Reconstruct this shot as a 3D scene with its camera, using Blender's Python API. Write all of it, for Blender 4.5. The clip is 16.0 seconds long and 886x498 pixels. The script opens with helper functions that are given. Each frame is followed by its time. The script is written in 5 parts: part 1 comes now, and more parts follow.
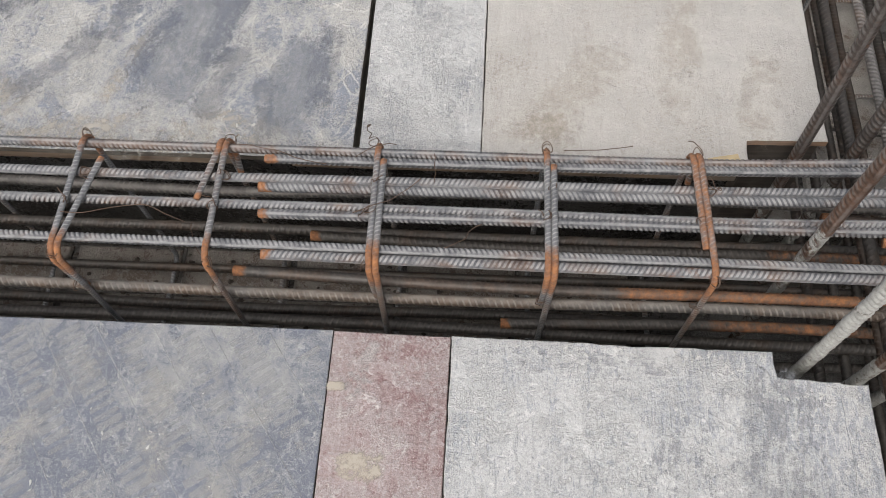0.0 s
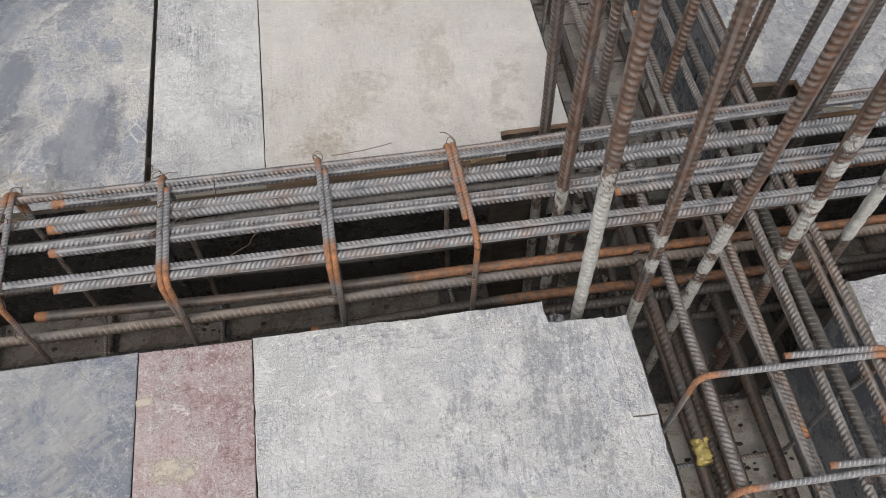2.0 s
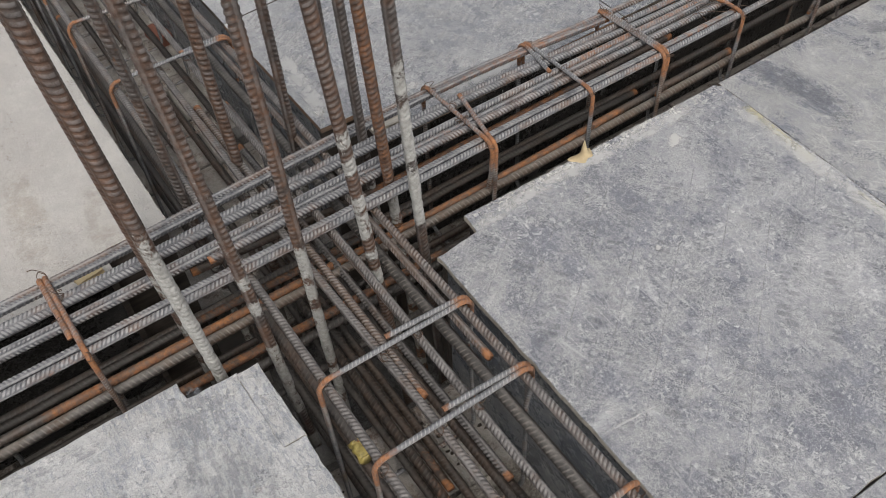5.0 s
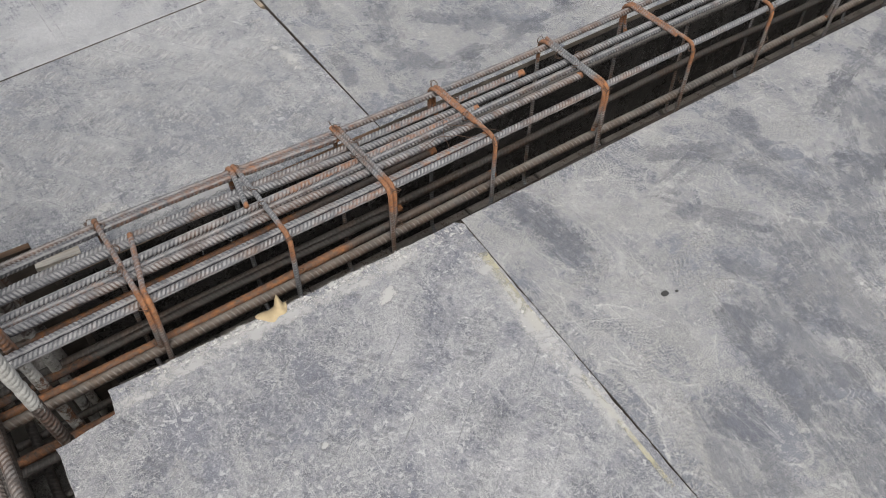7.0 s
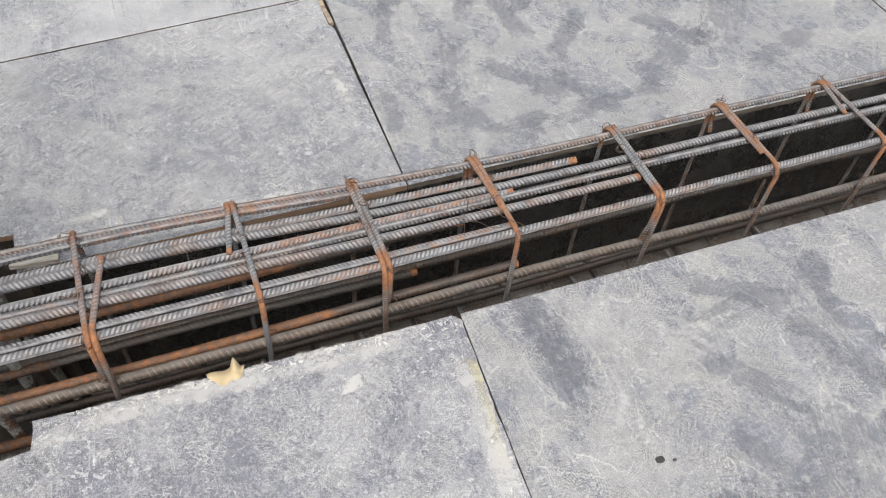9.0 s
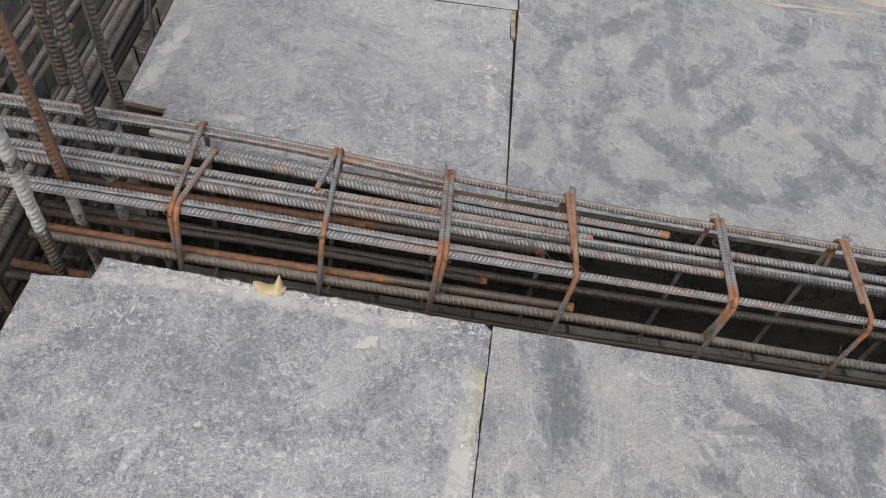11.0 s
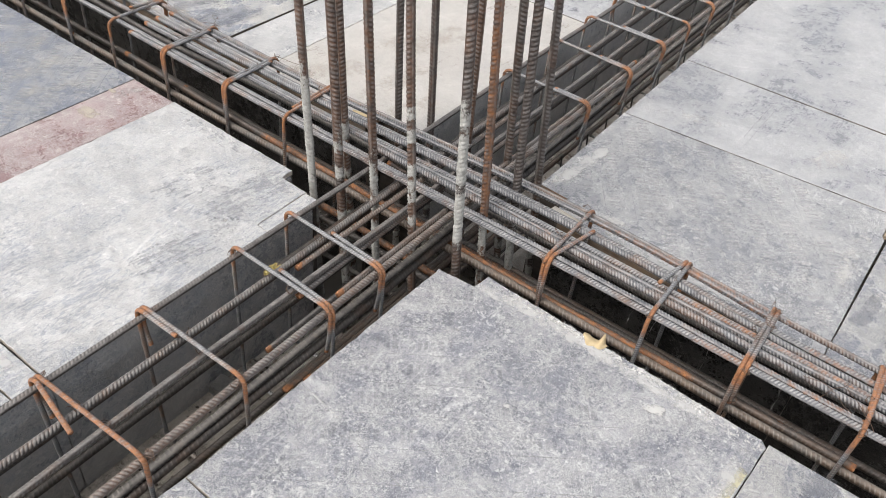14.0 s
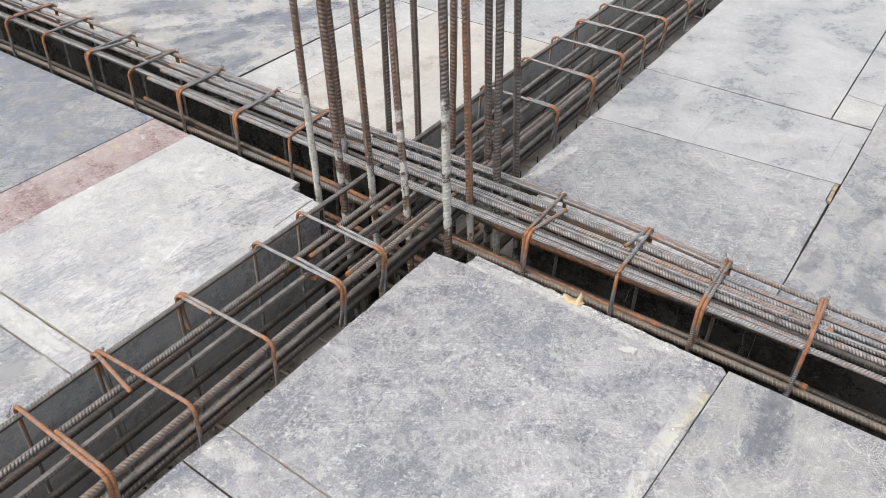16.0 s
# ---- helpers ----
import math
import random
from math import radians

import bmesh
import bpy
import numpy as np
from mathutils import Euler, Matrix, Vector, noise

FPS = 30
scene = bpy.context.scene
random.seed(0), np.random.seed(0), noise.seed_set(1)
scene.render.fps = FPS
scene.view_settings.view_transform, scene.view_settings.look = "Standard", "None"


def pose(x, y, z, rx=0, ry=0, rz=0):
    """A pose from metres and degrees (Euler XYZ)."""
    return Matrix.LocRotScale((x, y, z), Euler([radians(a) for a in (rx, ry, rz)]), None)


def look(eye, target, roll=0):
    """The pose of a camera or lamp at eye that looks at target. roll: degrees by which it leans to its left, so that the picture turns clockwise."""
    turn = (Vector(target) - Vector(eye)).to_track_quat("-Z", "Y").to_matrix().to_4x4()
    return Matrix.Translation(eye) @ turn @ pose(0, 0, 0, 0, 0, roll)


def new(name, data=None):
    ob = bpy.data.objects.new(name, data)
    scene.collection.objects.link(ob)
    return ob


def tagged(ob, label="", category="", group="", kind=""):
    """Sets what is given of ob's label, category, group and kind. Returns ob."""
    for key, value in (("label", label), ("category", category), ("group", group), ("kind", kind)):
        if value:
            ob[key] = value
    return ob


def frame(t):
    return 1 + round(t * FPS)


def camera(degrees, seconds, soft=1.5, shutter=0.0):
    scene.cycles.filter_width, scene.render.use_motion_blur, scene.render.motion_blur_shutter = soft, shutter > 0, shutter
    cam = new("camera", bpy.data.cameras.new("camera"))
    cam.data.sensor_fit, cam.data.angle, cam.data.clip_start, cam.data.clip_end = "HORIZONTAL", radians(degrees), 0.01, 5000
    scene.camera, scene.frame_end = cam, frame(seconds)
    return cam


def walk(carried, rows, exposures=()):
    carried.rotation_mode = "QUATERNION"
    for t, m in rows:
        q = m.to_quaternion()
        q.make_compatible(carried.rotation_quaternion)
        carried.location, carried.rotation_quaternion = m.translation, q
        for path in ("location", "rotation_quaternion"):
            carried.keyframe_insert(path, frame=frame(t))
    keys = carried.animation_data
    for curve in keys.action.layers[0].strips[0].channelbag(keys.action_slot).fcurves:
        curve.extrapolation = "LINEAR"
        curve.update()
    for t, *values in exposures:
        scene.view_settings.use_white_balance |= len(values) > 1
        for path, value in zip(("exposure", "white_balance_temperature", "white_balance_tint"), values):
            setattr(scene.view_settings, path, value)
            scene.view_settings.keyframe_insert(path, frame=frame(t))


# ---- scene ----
cam = camera(57.1, 16.0, soft=0.45)
PATH = [
    (0, (0.068, 0.105, 0.998), (-0.028, 0.984, -0.795), -3.4),
    (0.5, (0.057, 0.096, 0.997), (-0.038, 0.985, -0.792), -3.0),
    (1, (0.056, 0.062, 0.991), (-0.039, 0.994, -0.776), -7.2),
    (1.5, (0.105, 0.013, 0.997), (0.112, 1.041, -0.718), -6.6),
    (2, (0.207, -0.067, 1.017), (0.387, 0.996, -0.667), 1.0),
    (2.5, (0.284, -0.141, 1.018), (0.483, 0.992, -0.618), -3.1),
    (3, (0.269, -0.206, 1.024), (0.607, 0.953, -0.57), -5.4),
    (3.5, (0.284, -0.273, 1.033), (0.799, 0.876, -0.52), -5.3),
    (4, (0.356, -0.307, 1.028), (0.981, 0.814, -0.506), -3.4),
    (4.2, (0.378, -0.314, 1.031), (1.025, 0.799, -0.499), -2.4),
    (6.3, (0.691, -0.239, 1.021), (1.467, 0.824, -0.485), -6.4),
    (6.5, (0.776, -0.233, 0.998), (1.566, 0.827, -0.502), -5.4),
    (7, (1.014, -0.278, 1.013), (1.777, 0.782, -0.502), 1.0),
    (7.5, (1.087, -0.296, 1.03), (1.821, 0.782, -0.486), 1.4),
    (8, (1.156, -0.233, 1.005), (1.869, 0.858, -0.512), 4.0),
    (8.5, (1.218, -0.175, 1.004), (1.868, 0.943, -0.522), 7.1),
    (8.7, (1.232, -0.167, 1.015), (1.826, 0.97, -0.52), 6.3),
    (10.8, (1.378, -0.241, 1.022), (1.638, 1.037, -0.494), 13.4),
    (11, (1.401, -0.266, 1.043), (1.541, 1.015, -0.487), 14.0),
    (11.5, (1.38, -0.314, 1.073), (1.318, 0.954, -0.472), 15.0),
    (12, (1.381, -0.43, 1.077), (1.126, 0.895, -0.399), 11.4),
    (12.5, (1.394, -0.52, 1.096), (0.962, 0.803, -0.341), 9.6),
    (13, (1.443, -0.549, 1.121), (0.808, 0.743, -0.267), 8.6),
    (13.5, (1.501, -0.569, 1.134), (0.765, 0.699, -0.227), 8.5),
    (14, (1.535, -0.606, 1.144), (0.75, 0.665, -0.185), 7.4),
    (14.5, (1.56, -0.705, 1.146), (0.759, 0.597, -0.143), 6.5),
    (15, (1.615, -0.785, 1.149), (0.813, 0.532, -0.124), 5.7),
    (15.5, (1.664, -0.815, 1.168), (0.851, 0.515, -0.085), 3.6),
    (16, (1.716, -0.826, 1.18), (0.868, 0.507, -0.047), 2.5),
]
EXPOSURES = [(0, 0.42), (0.5, 0.40), (1.0, 0.39), (1.5, 0.37), (2.0, 0.40), (2.5, 0.60), (3.0, 0.82), (3.5, 0.92), (4.0, 0.67), (6.5, 0.05), (7.0, 0.32), (7.5, 0.44), (8.0, 0.60), (8.5, 0.75), (11.0, 0.32), (11.5, 0.23), (12.0, 0.26), (12.5, 0.39), (13.0, 0.57), (14.0, 0.78), (15.0, 0.80), (16.0, 0.80)]
walk(cam, [(t, look(eye, target, roll)) for t, eye, target, roll in PATH], EXPOSURES)

# ---- world, sun and exposure ----
world = bpy.data.worlds.new("overcast_sky")
scene.world = world
world.use_nodes = True
wn, wl = world.node_tree.nodes, world.node_tree.links
sky = wn.new("ShaderNodeTexSky")
sky.sky_type, sky.sun_disc = "NISHITA", False
sky.sun_elevation, sky.sun_rotation = radians(58), radians(200)
sky.air_density, sky.dust_density, sky.ozone_density = 1.0, 4.0, 1.0
pale = wn.new("ShaderNodeHueSaturation")
pale.inputs["Saturation"].default_value = 0.35
wl.new(sky.outputs[0], pale.inputs["Color"])
wl.new(pale.outputs[0], wn["Background"].inputs["Color"])
wn["Background"].inputs["Strength"].default_value = 0.15
sun = new("sun", bpy.data.lights.new("sun", "SUN"))
sun.data.energy, sun.data.angle, sun.data.color = 1.2, radians(35), (1.0, 0.975, 0.95)
sun.matrix_world = look((-1.0, -2.2, 4.2), (0, 0, 0))


# ---- materials ----
class Nodes:
    """Short hand for a node material."""

    def __init__(self, name):
        self.mat = bpy.data.materials.new(name)
        self.mat.use_nodes = True
        self.tree = self.mat.node_tree
        self.shader = self.tree.nodes["Principled BSDF"]
        self.place = self.add("ShaderNodeTexCoord").outputs["Object"]

    def add(self, kind, **inputs):
        node = self.tree.nodes.new(kind)
        for key, value in inputs.items():
            self.put(node.inputs[key.replace("_", " ")], value)
        return node

    def put(self, socket, value):
        if hasattr(value, "is_output"):
            self.tree.links.new(value, socket)
        else:
            socket.default_value = (*value, 1.0) if socket.type == "RGBA" and len(value) == 3 else value

    def moved(self, scale=(1, 1, 1), turn=0.0, shift=(0, 0, 0)):
        node = self.add("ShaderNodeMapping", Vector=self.place)
        node.inputs["Scale"].default_value = scale
        node.inputs["Rotation"].default_value = (0, 0, radians(turn))
        node.inputs["Location"].default_value = shift
        return node.outputs[0]

    def noise(self, scale, detail=6.0, rough=0.6, vector=None, warp=0.0):
        node = self.add("ShaderNodeTexNoise", Scale=scale, Detail=detail, Roughness=rough, Distortion=warp,
                        Vector=self.place if vector is None else vector)
        return node.outputs["Fac"]

    def span(self, value, low, high, to_low=0.0, to_high=1.0):
        node = self.add("ShaderNodeMapRange", Value=value)
        node.clamp = True
        for key, v in (("From Min", low), ("From Max", high), ("To Min", to_low), ("To Max", to_high)):
            node.inputs[key].default_value = v
        return node.outputs[0]

    def math(self, operation, a, b=0.0):
        node = self.add("ShaderNodeMath")
        node.operation = operation
        self.put(node.inputs[0], a)
        self.put(node.inputs[1], b)
        return node.outputs[0]

    def mix(self, factor, a, b):
        node = self.add("ShaderNodeMix")
        node.data_type = "RGBA"
        for socket, value in ((node.inputs[0], factor), (node.inputs[6], a), (node.inputs[7], b)):
            self.put(socket, (*value, 1.0) if isinstance(value, tuple) and len(value) == 3 else value)
        return node.outputs[2]

    def value_of(self, name):
        node = self.add("ShaderNodeAttribute")
        node.attribute_name = name
        return node.outputs["Fac"]

    def chance(self):
        return self.add("ShaderNodeObjectInfo").outputs["Random"]

    def bump(self, height, strength, distance):
        node = self.add("ShaderNodeBump", Height=height, Strength=strength, Distance=distance)
        self.put(self.shader.inputs["Normal"], node.outputs[0])

    def done(self, colour, rough=0.8, metal=0.0, alpha=None):
        self.put(self.shader.inputs["Base Color"], colour)
        self.put(self.shader.inputs["Roughness"], rough)
        self.put(self.shader.inputs["Metallic"], metal)
        if alpha is not None:
            self.put(self.shader.inputs["Alpha"], alpha)
        return self.mat


def board_material(name, film, dust, bare, cover=0.5, grain_turn=0.0, grain=0.25, worn=0.5, blotch=4.0, shift=0.0, veins=0.5, tread=0.35, relief=0.0016, soles=0.0, mottle=1.0, woolly=1.0, flaking=0.0):
    """Film-faced formwork board: the film, a coat of dried cement dust over it, scuffs, scratches and spots.
    soles: how plainly wiped footprints with pushed-up rims show, mottle: the strength of broad patches, woolly: of the small ones, flaking: how far the coat has come off along the grain."""
    n = Nodes(name)
    here = n.moved(shift=(shift, shift * 0.7, 0))
    broad = n.noise(blotch, 9, 0.66, here, 0.6)
    middle = n.noise(19, 9, 0.74, here, 0.9)
    small = n.noise(75, 6, 0.72, here, 0.7)
    fine = n.noise(210, 4, 0.7, here)
    speck = n.noise(620, 2, 0.6, here)
    strands = n.noise(1.0, 6, 0.65, n.moved((260, 26, 60), grain_turn))
    off = lambda v, k: n.math("MULTIPLY", n.math("SUBTRACT", v, 0.5), k)
    coat = n.math("ADD", n.math("ADD", off(broad, 1.5 * mottle), off(middle, 1.0 * mottle)), n.math("ADD", off(small, 0.70 * woolly), off(fine, 0.55)))
    # swipes of a broom or a dragged sheet
    swipe = n.noise(1.0, 5, 0.6, n.moved((46, 5, 20), grain_turn + 33, (shift, 0, 0)), 0.5)
    coat = n.math("ADD", coat, off(swipe, 0.30))
    coat = n.math("ADD", coat, off(strands, grain))
    # footprints wiped into the dust, one to a cell and turned its own way, each with a pushed-up rim
    rims = 0.0
    if soles:
        wander = n.add("ShaderNodeVectorMath")
        wander.operation = "SCALE"
        n.put(wander.inputs[0], n.add("ShaderNodeTexNoise", Vector=here, Scale=11.0, Detail=7.0, Roughness=0.70).outputs["Color"])
        wander.inputs["Scale"].default_value = 0.040
        for cells, reach, wide, k, away in ((5.2, 0.115, 0.050, 1.0, 0.0), (6.6, 0.085, 0.042, 0.9, 3.7), (9.5, 0.060, 0.032, 0.8, 8.2), (8.0, 0.130, 0.016, 0.7, 5.9)):
            loose = n.add("ShaderNodeVectorMath")
            n.put(loose.inputs[0], n.moved(shift=(shift + away, shift * 0.7 - away, 0)))
            n.put(loose.inputs[1], wander.outputs[0])
            cell = n.add("ShaderNodeTexVoronoi", Vector=loose.outputs[0], Scale=cells)
            cell.voronoi_dimensions = "2D"
            local = n.add("ShaderNodeVectorMath")
            local.operation = "SUBTRACT"
            n.put(local.inputs[0], loose.outputs[0])
            n.put(local.inputs[1], cell.outputs["Position"])
            pick = n.add("ShaderNodeSeparateXYZ", Vector=cell.outputs["Color"])
            turned = n.add("ShaderNodeVectorRotate", Vector=local.outputs[0], Angle=n.math("ADD", n.math("MULTIPLY", pick.outputs["X"], 1.9), 0.55))
            turned.rotation_type = "Z_AXIS"
            axes = n.add("ShaderNodeSeparateXYZ", Vector=turned.outputs[0])
            u, v = n.math("DIVIDE", axes.outputs["X"], reach), n.math("DIVIDE", axes.outputs["Y"], wide)
            far = n.math("SQRT", n.math("ADD", n.math("MULTIPLY", u, u), n.math("MULTIPLY", v, v)))
            seen = n.math("MULTIPLY", n.span(pick.outputs["Y"], 0.25, 0.75), n.span(n.math("ADD", n.noise(21, 6, 0.7, here), off(n.noise(90, 4, 0.7, here), 0.7)), 0.36, 0.58, 0.25, 1.0))
            inside = n.math("MULTIPLY", n.span(far, 1.0, 0.86), seen)
            coat = n.math("SUBTRACT", coat, n.math("MULTIPLY", inside, soles * k * 0.34))
            rim = n.math("MULTIPLY", n.span(n.math("ABSOLUTE", n.math("SUBTRACT", far, 1.02)), 0.05, 0.0), n.math("MULTIPLY", n.span(n.noise(13, 4, 0.6, here), 0.46, 0.54), n.span(pick.outputs["Z"], 0.2, 0.5)))
            rims = n.math("ADD", rims, n.math("MULTIPLY", rim, soles))
    amount = n.span(coat, 0.14 - cover * 0.5, 0.44 - cover * 0.5)
    tone = n.mix(n.span(n.noise(9, 6, 0.65, here), 0.35, 0.68), film, tuple(0.78 * v for v in film))
    tone = n.mix(n.span(small, 0.56, 0.72, 0.0, 0.5), tone, dust)
    pale = n.mix(n.span(middle, 0.38, 0.62), dust, tuple(0.80 * v for v in dust))
    colour = n.mix(amount, tone, pale)
    if soles:
        colour = n.mix(n.span(rims, 0.0, 1.0, 0.0, 0.85), colour, bare)
    # hairy swirls left by the drying cement
    ridges = 0.0
    for scale, warp, width, k in ((17, 2.6, 0.018, 0.90), (38, 2.2, 0.026, 0.85), (74, 1.8, 0.034, 0.70)):
        curl = n.math("ABSOLUTE", n.math("SUBTRACT", n.noise(scale, 3, 0.6, here, warp), 0.5))
        line = n.math("MULTIPLY", n.span(curl, width, 0.0), n.span(n.math("ADD", n.noise(12, 4, 0.6, here), off(n.noise(44, 3, 0.6, here), 0.6)), 0.44, 0.58))
        colour = n.mix(n.math("MULTIPLY", line, veins * k), colour, bare)
        ridges = n.math("ADD", ridges, n.math("MULTIPLY", line, veins))
        groove = n.math("MULTIPLY", n.span(n.math("ABSOLUTE", n.math("SUBTRACT", curl, width * 1.6)), width * 0.6, 0.0), n.span(n.noise(14, 4, 0.6, here), 0.46, 0.60))
        colour = n.mix(n.math("MULTIPLY", groove, veins * 0.45), colour, tuple(0.55 * v for v in film))
    # trodden patches: each cell keeps the stripes of one sole, turned its own way
    bent = n.add("ShaderNodeVectorMath")
    n.put(bent.inputs[0], here)
    drift = n.add("ShaderNodeVectorMath")
    drift.operation = "SCALE"
    n.put(drift.inputs[0], n.add("ShaderNodeTexNoise", Vector=here, Scale=11.0, Detail=3.0).outputs["Color"])
    drift.inputs["Scale"].default_value = 0.10
    n.put(bent.inputs[1], drift.outputs[0])
    for cells, period, k in ((13.0, 0.0075, 1.0), (21.0, 0.0048, 0.8)):
        cell = n.add("ShaderNodeTexVoronoi", Vector=bent.outputs[0], Scale=cells)
        pick = n.add("ShaderNodeSeparateXYZ", Vector=cell.outputs["Color"])
        turned = n.add("ShaderNodeVectorRotate", Vector=here, Angle=n.math("MULTIPLY", pick.outputs["X"], 6.28))
        turned.rotation_type = "Z_AXIS"
        axes = n.add("ShaderNodeSeparateXYZ", Vector=turned.outputs[0])
        zig = n.math("PINGPONG", axes.outputs["Y"], 0.012)
        wave = n.math("SINE", n.math("ADD", n.math("MULTIPLY", n.math("ADD", axes.outputs["X"], n.math("MULTIPLY", zig, 0.8)), 6.283 / period), n.math("MULTIPLY", n.noise(60, 3, 0.6, here), 3.0)))
        shown = n.math("MULTIPLY", n.span(pick.outputs["Y"], 0.40, 0.75), n.span(n.math("ADD", n.noise(24, 6, 0.7, here), off(fine, 0.5)), 0.44, 0.60))
        colour = n.mix(n.math("MULTIPLY", n.math("MULTIPLY", shown, n.span(wave, 0.1, 0.7)), tread * k), colour, tuple(0.82 * v for v in bare))
        colour = n.mix(n.math("MULTIPLY", n.math("MULTIPLY", shown, n.span(wave, -0.1, -0.7)), tread * k * 0.75), colour, tuple(0.8 * v for v in film))
    # pale crusts
    crust = n.span(n.math("ADD", n.noise(30, 8, 0.78, here, 1.2), off(fine, 0.35)), 0.59, 0.66)
    colour = n.mix(n.math("MULTIPLY", crust, worn), colour, bare)
    # small chips: crisp flecks of bare cement and pits down to the film
    chip = n.math("ADD", n.noise(105, 3, 0.55, here, 0.8), off(n.noise(8, 5, 0.65, here), 0.34))
    colour = n.mix(n.math("MULTIPLY", n.span(chip, 0.628, 0.660), 0.62 * worn), colour, bare)
    pit = n.math("ADD", n.noise(88, 3, 0.55, n.moved(shift=(shift + 4.1, 2.2, 0)), 0.8), off(n.noise(6, 5, 0.65, n.moved(shift=(shift, 7.3, 0))), 0.34))
    colour = n.mix(n.math("MULTIPLY", n.span(pit, 0.622, 0.655), 0.48 * worn), colour, tuple(0.85 * v for v in film))
    if flaking:
        shed = n.noise(1.0, 6, 0.70, n.moved((150, 42, 60), grain_turn - 90, (shift, 0, 0)), 0.9)
        east = n.add("ShaderNodeSeparateXYZ", Vector=n.place).outputs["X"]
        shed = n.math("ADD", n.math("ADD", shed, off(n.noise(5.5, 6, 0.66, here, 0.4), 0.75)), n.span(east, 0.05, 0.50, -0.075, 0.035))
        colour = n.mix(n.math("MULTIPLY", n.span(shed, 0.545, 0.585), flaking), colour, n.mix(n.span(fine, 0.4, 0.6), film, tuple(0.72 * v for v in film)))
        colour = n.mix(n.math("MULTIPLY", n.span(n.math("ABSOLUTE", n.math("SUBTRACT", shed, 0.535)), 0.014, 0.004), 0.55 * flaking), colour, bare)
    # hair scratches in two directions
    for turn, scale in ((grain_turn + 24, 17.0), (grain_turn - 51, 13.0)):
        lane = n.add("ShaderNodeTexVoronoi", Vector=n.moved((1.0, 0.055, 1.0), turn, (shift, 0, 0)), Scale=scale)
        lane.feature = "DISTANCE_TO_EDGE"
        line = n.math("MULTIPLY", n.span(lane.outputs["Distance"], 0.010, 0.0), n.span(n.noise(9, 3, 0.6, here), 0.52, 0.60))
        colour = n.mix(n.math("MULTIPLY", line, 0.55 * worn), colour, bare)
    dots = n.add("ShaderNodeTexVoronoi", Vector=here, Scale=55.0)
    drop = n.math("MULTIPLY", n.span(dots.outputs["Distance"], 0.17, 0.10), n.span(n.noise(11, 2, 0.5, here), 0.60, 0.66))
    colour = n.mix(n.math("MULTIPLY", drop, 0.8 * worn), colour, bare)
    colour = n.mix(n.span(speck, 0.54, 0.70, 0.0, 0.42), colour, bare)
    colour = n.mix(n.span(speck, 0.45, 0.29, 0.0, 0.52), colour, tuple(0.45 * v for v in film))
    height = n.math("ADD", n.math("MULTIPLY", amount, 0.5), n.math("ADD", n.math("MULTIPLY", small, 0.7), n.math("ADD", n.math("MULTIPLY", crust, 0.6), n.math("MULTIPLY", n.math("ADD", ridges, rims), 0.7))))
    n.bump(height, 0.7, relief)
    return n.done(colour, n.span(amount, 0.0, 1.0, 0.24, 0.58))


def wood_material(name, light, dark, turn=0.0, dirt=0.3, fibre=130, streaks=0.0):
    n = Nodes(name)
    rings = n.noise(1.0, 6, 0.6, n.moved((9 * fibre / 130, fibre, fibre), turn), 0.4)
    colour = n.mix(n.span(rings, 0.35, 0.66), light, dark)
    soil = n.span(n.noise(16, 7, 0.65), 0.46, 0.66)
    colour = n.mix(n.math("MULTIPLY", soil, dirt), colour, (0.22, 0.20, 0.17) if fibre > 100 else (0.36, 0.355, 0.345))
    if streaks:
        # torn fibres and grey film left between them
        torn = n.noise(1.0, 5, 0.62, n.moved((4, 70, 30), turn, (2.1, 0.4, 0)), 0.8)
        colour = n.mix(n.math("MULTIPLY", n.span(torn, 0.50, 0.58), streaks), colour, (0.30, 0.298, 0.295))
        deep = n.noise(1.0, 4, 0.6, n.moved((7, 160, 60), turn, (0.7, 5.4, 0)), 0.5)
        colour = n.mix(n.math("MULTIPLY", n.span(deep, 0.56, 0.64), streaks), colour, (0.22, 0.165, 0.115))
        # it thins out in strips towards its rim
        strips = n.noise(1.0, 6, 0.66, n.moved((3.2, 34, 30), turn, (4.3, 1.7, 0)), 0.9)
        bare = n.span(n.math("ADD", n.value_of("fade"), n.math("MULTIPLY", n.math("SUBTRACT", strips, 0.5), 3.4)), 0.42, 0.56, 0.0, 0.92)
        n.bump(rings, 0.5, 0.001)
        return n.done(colour, 0.85, 0.0, bare)
    n.bump(rings, 0.5, 0.001)
    return n.done(colour, 0.85)


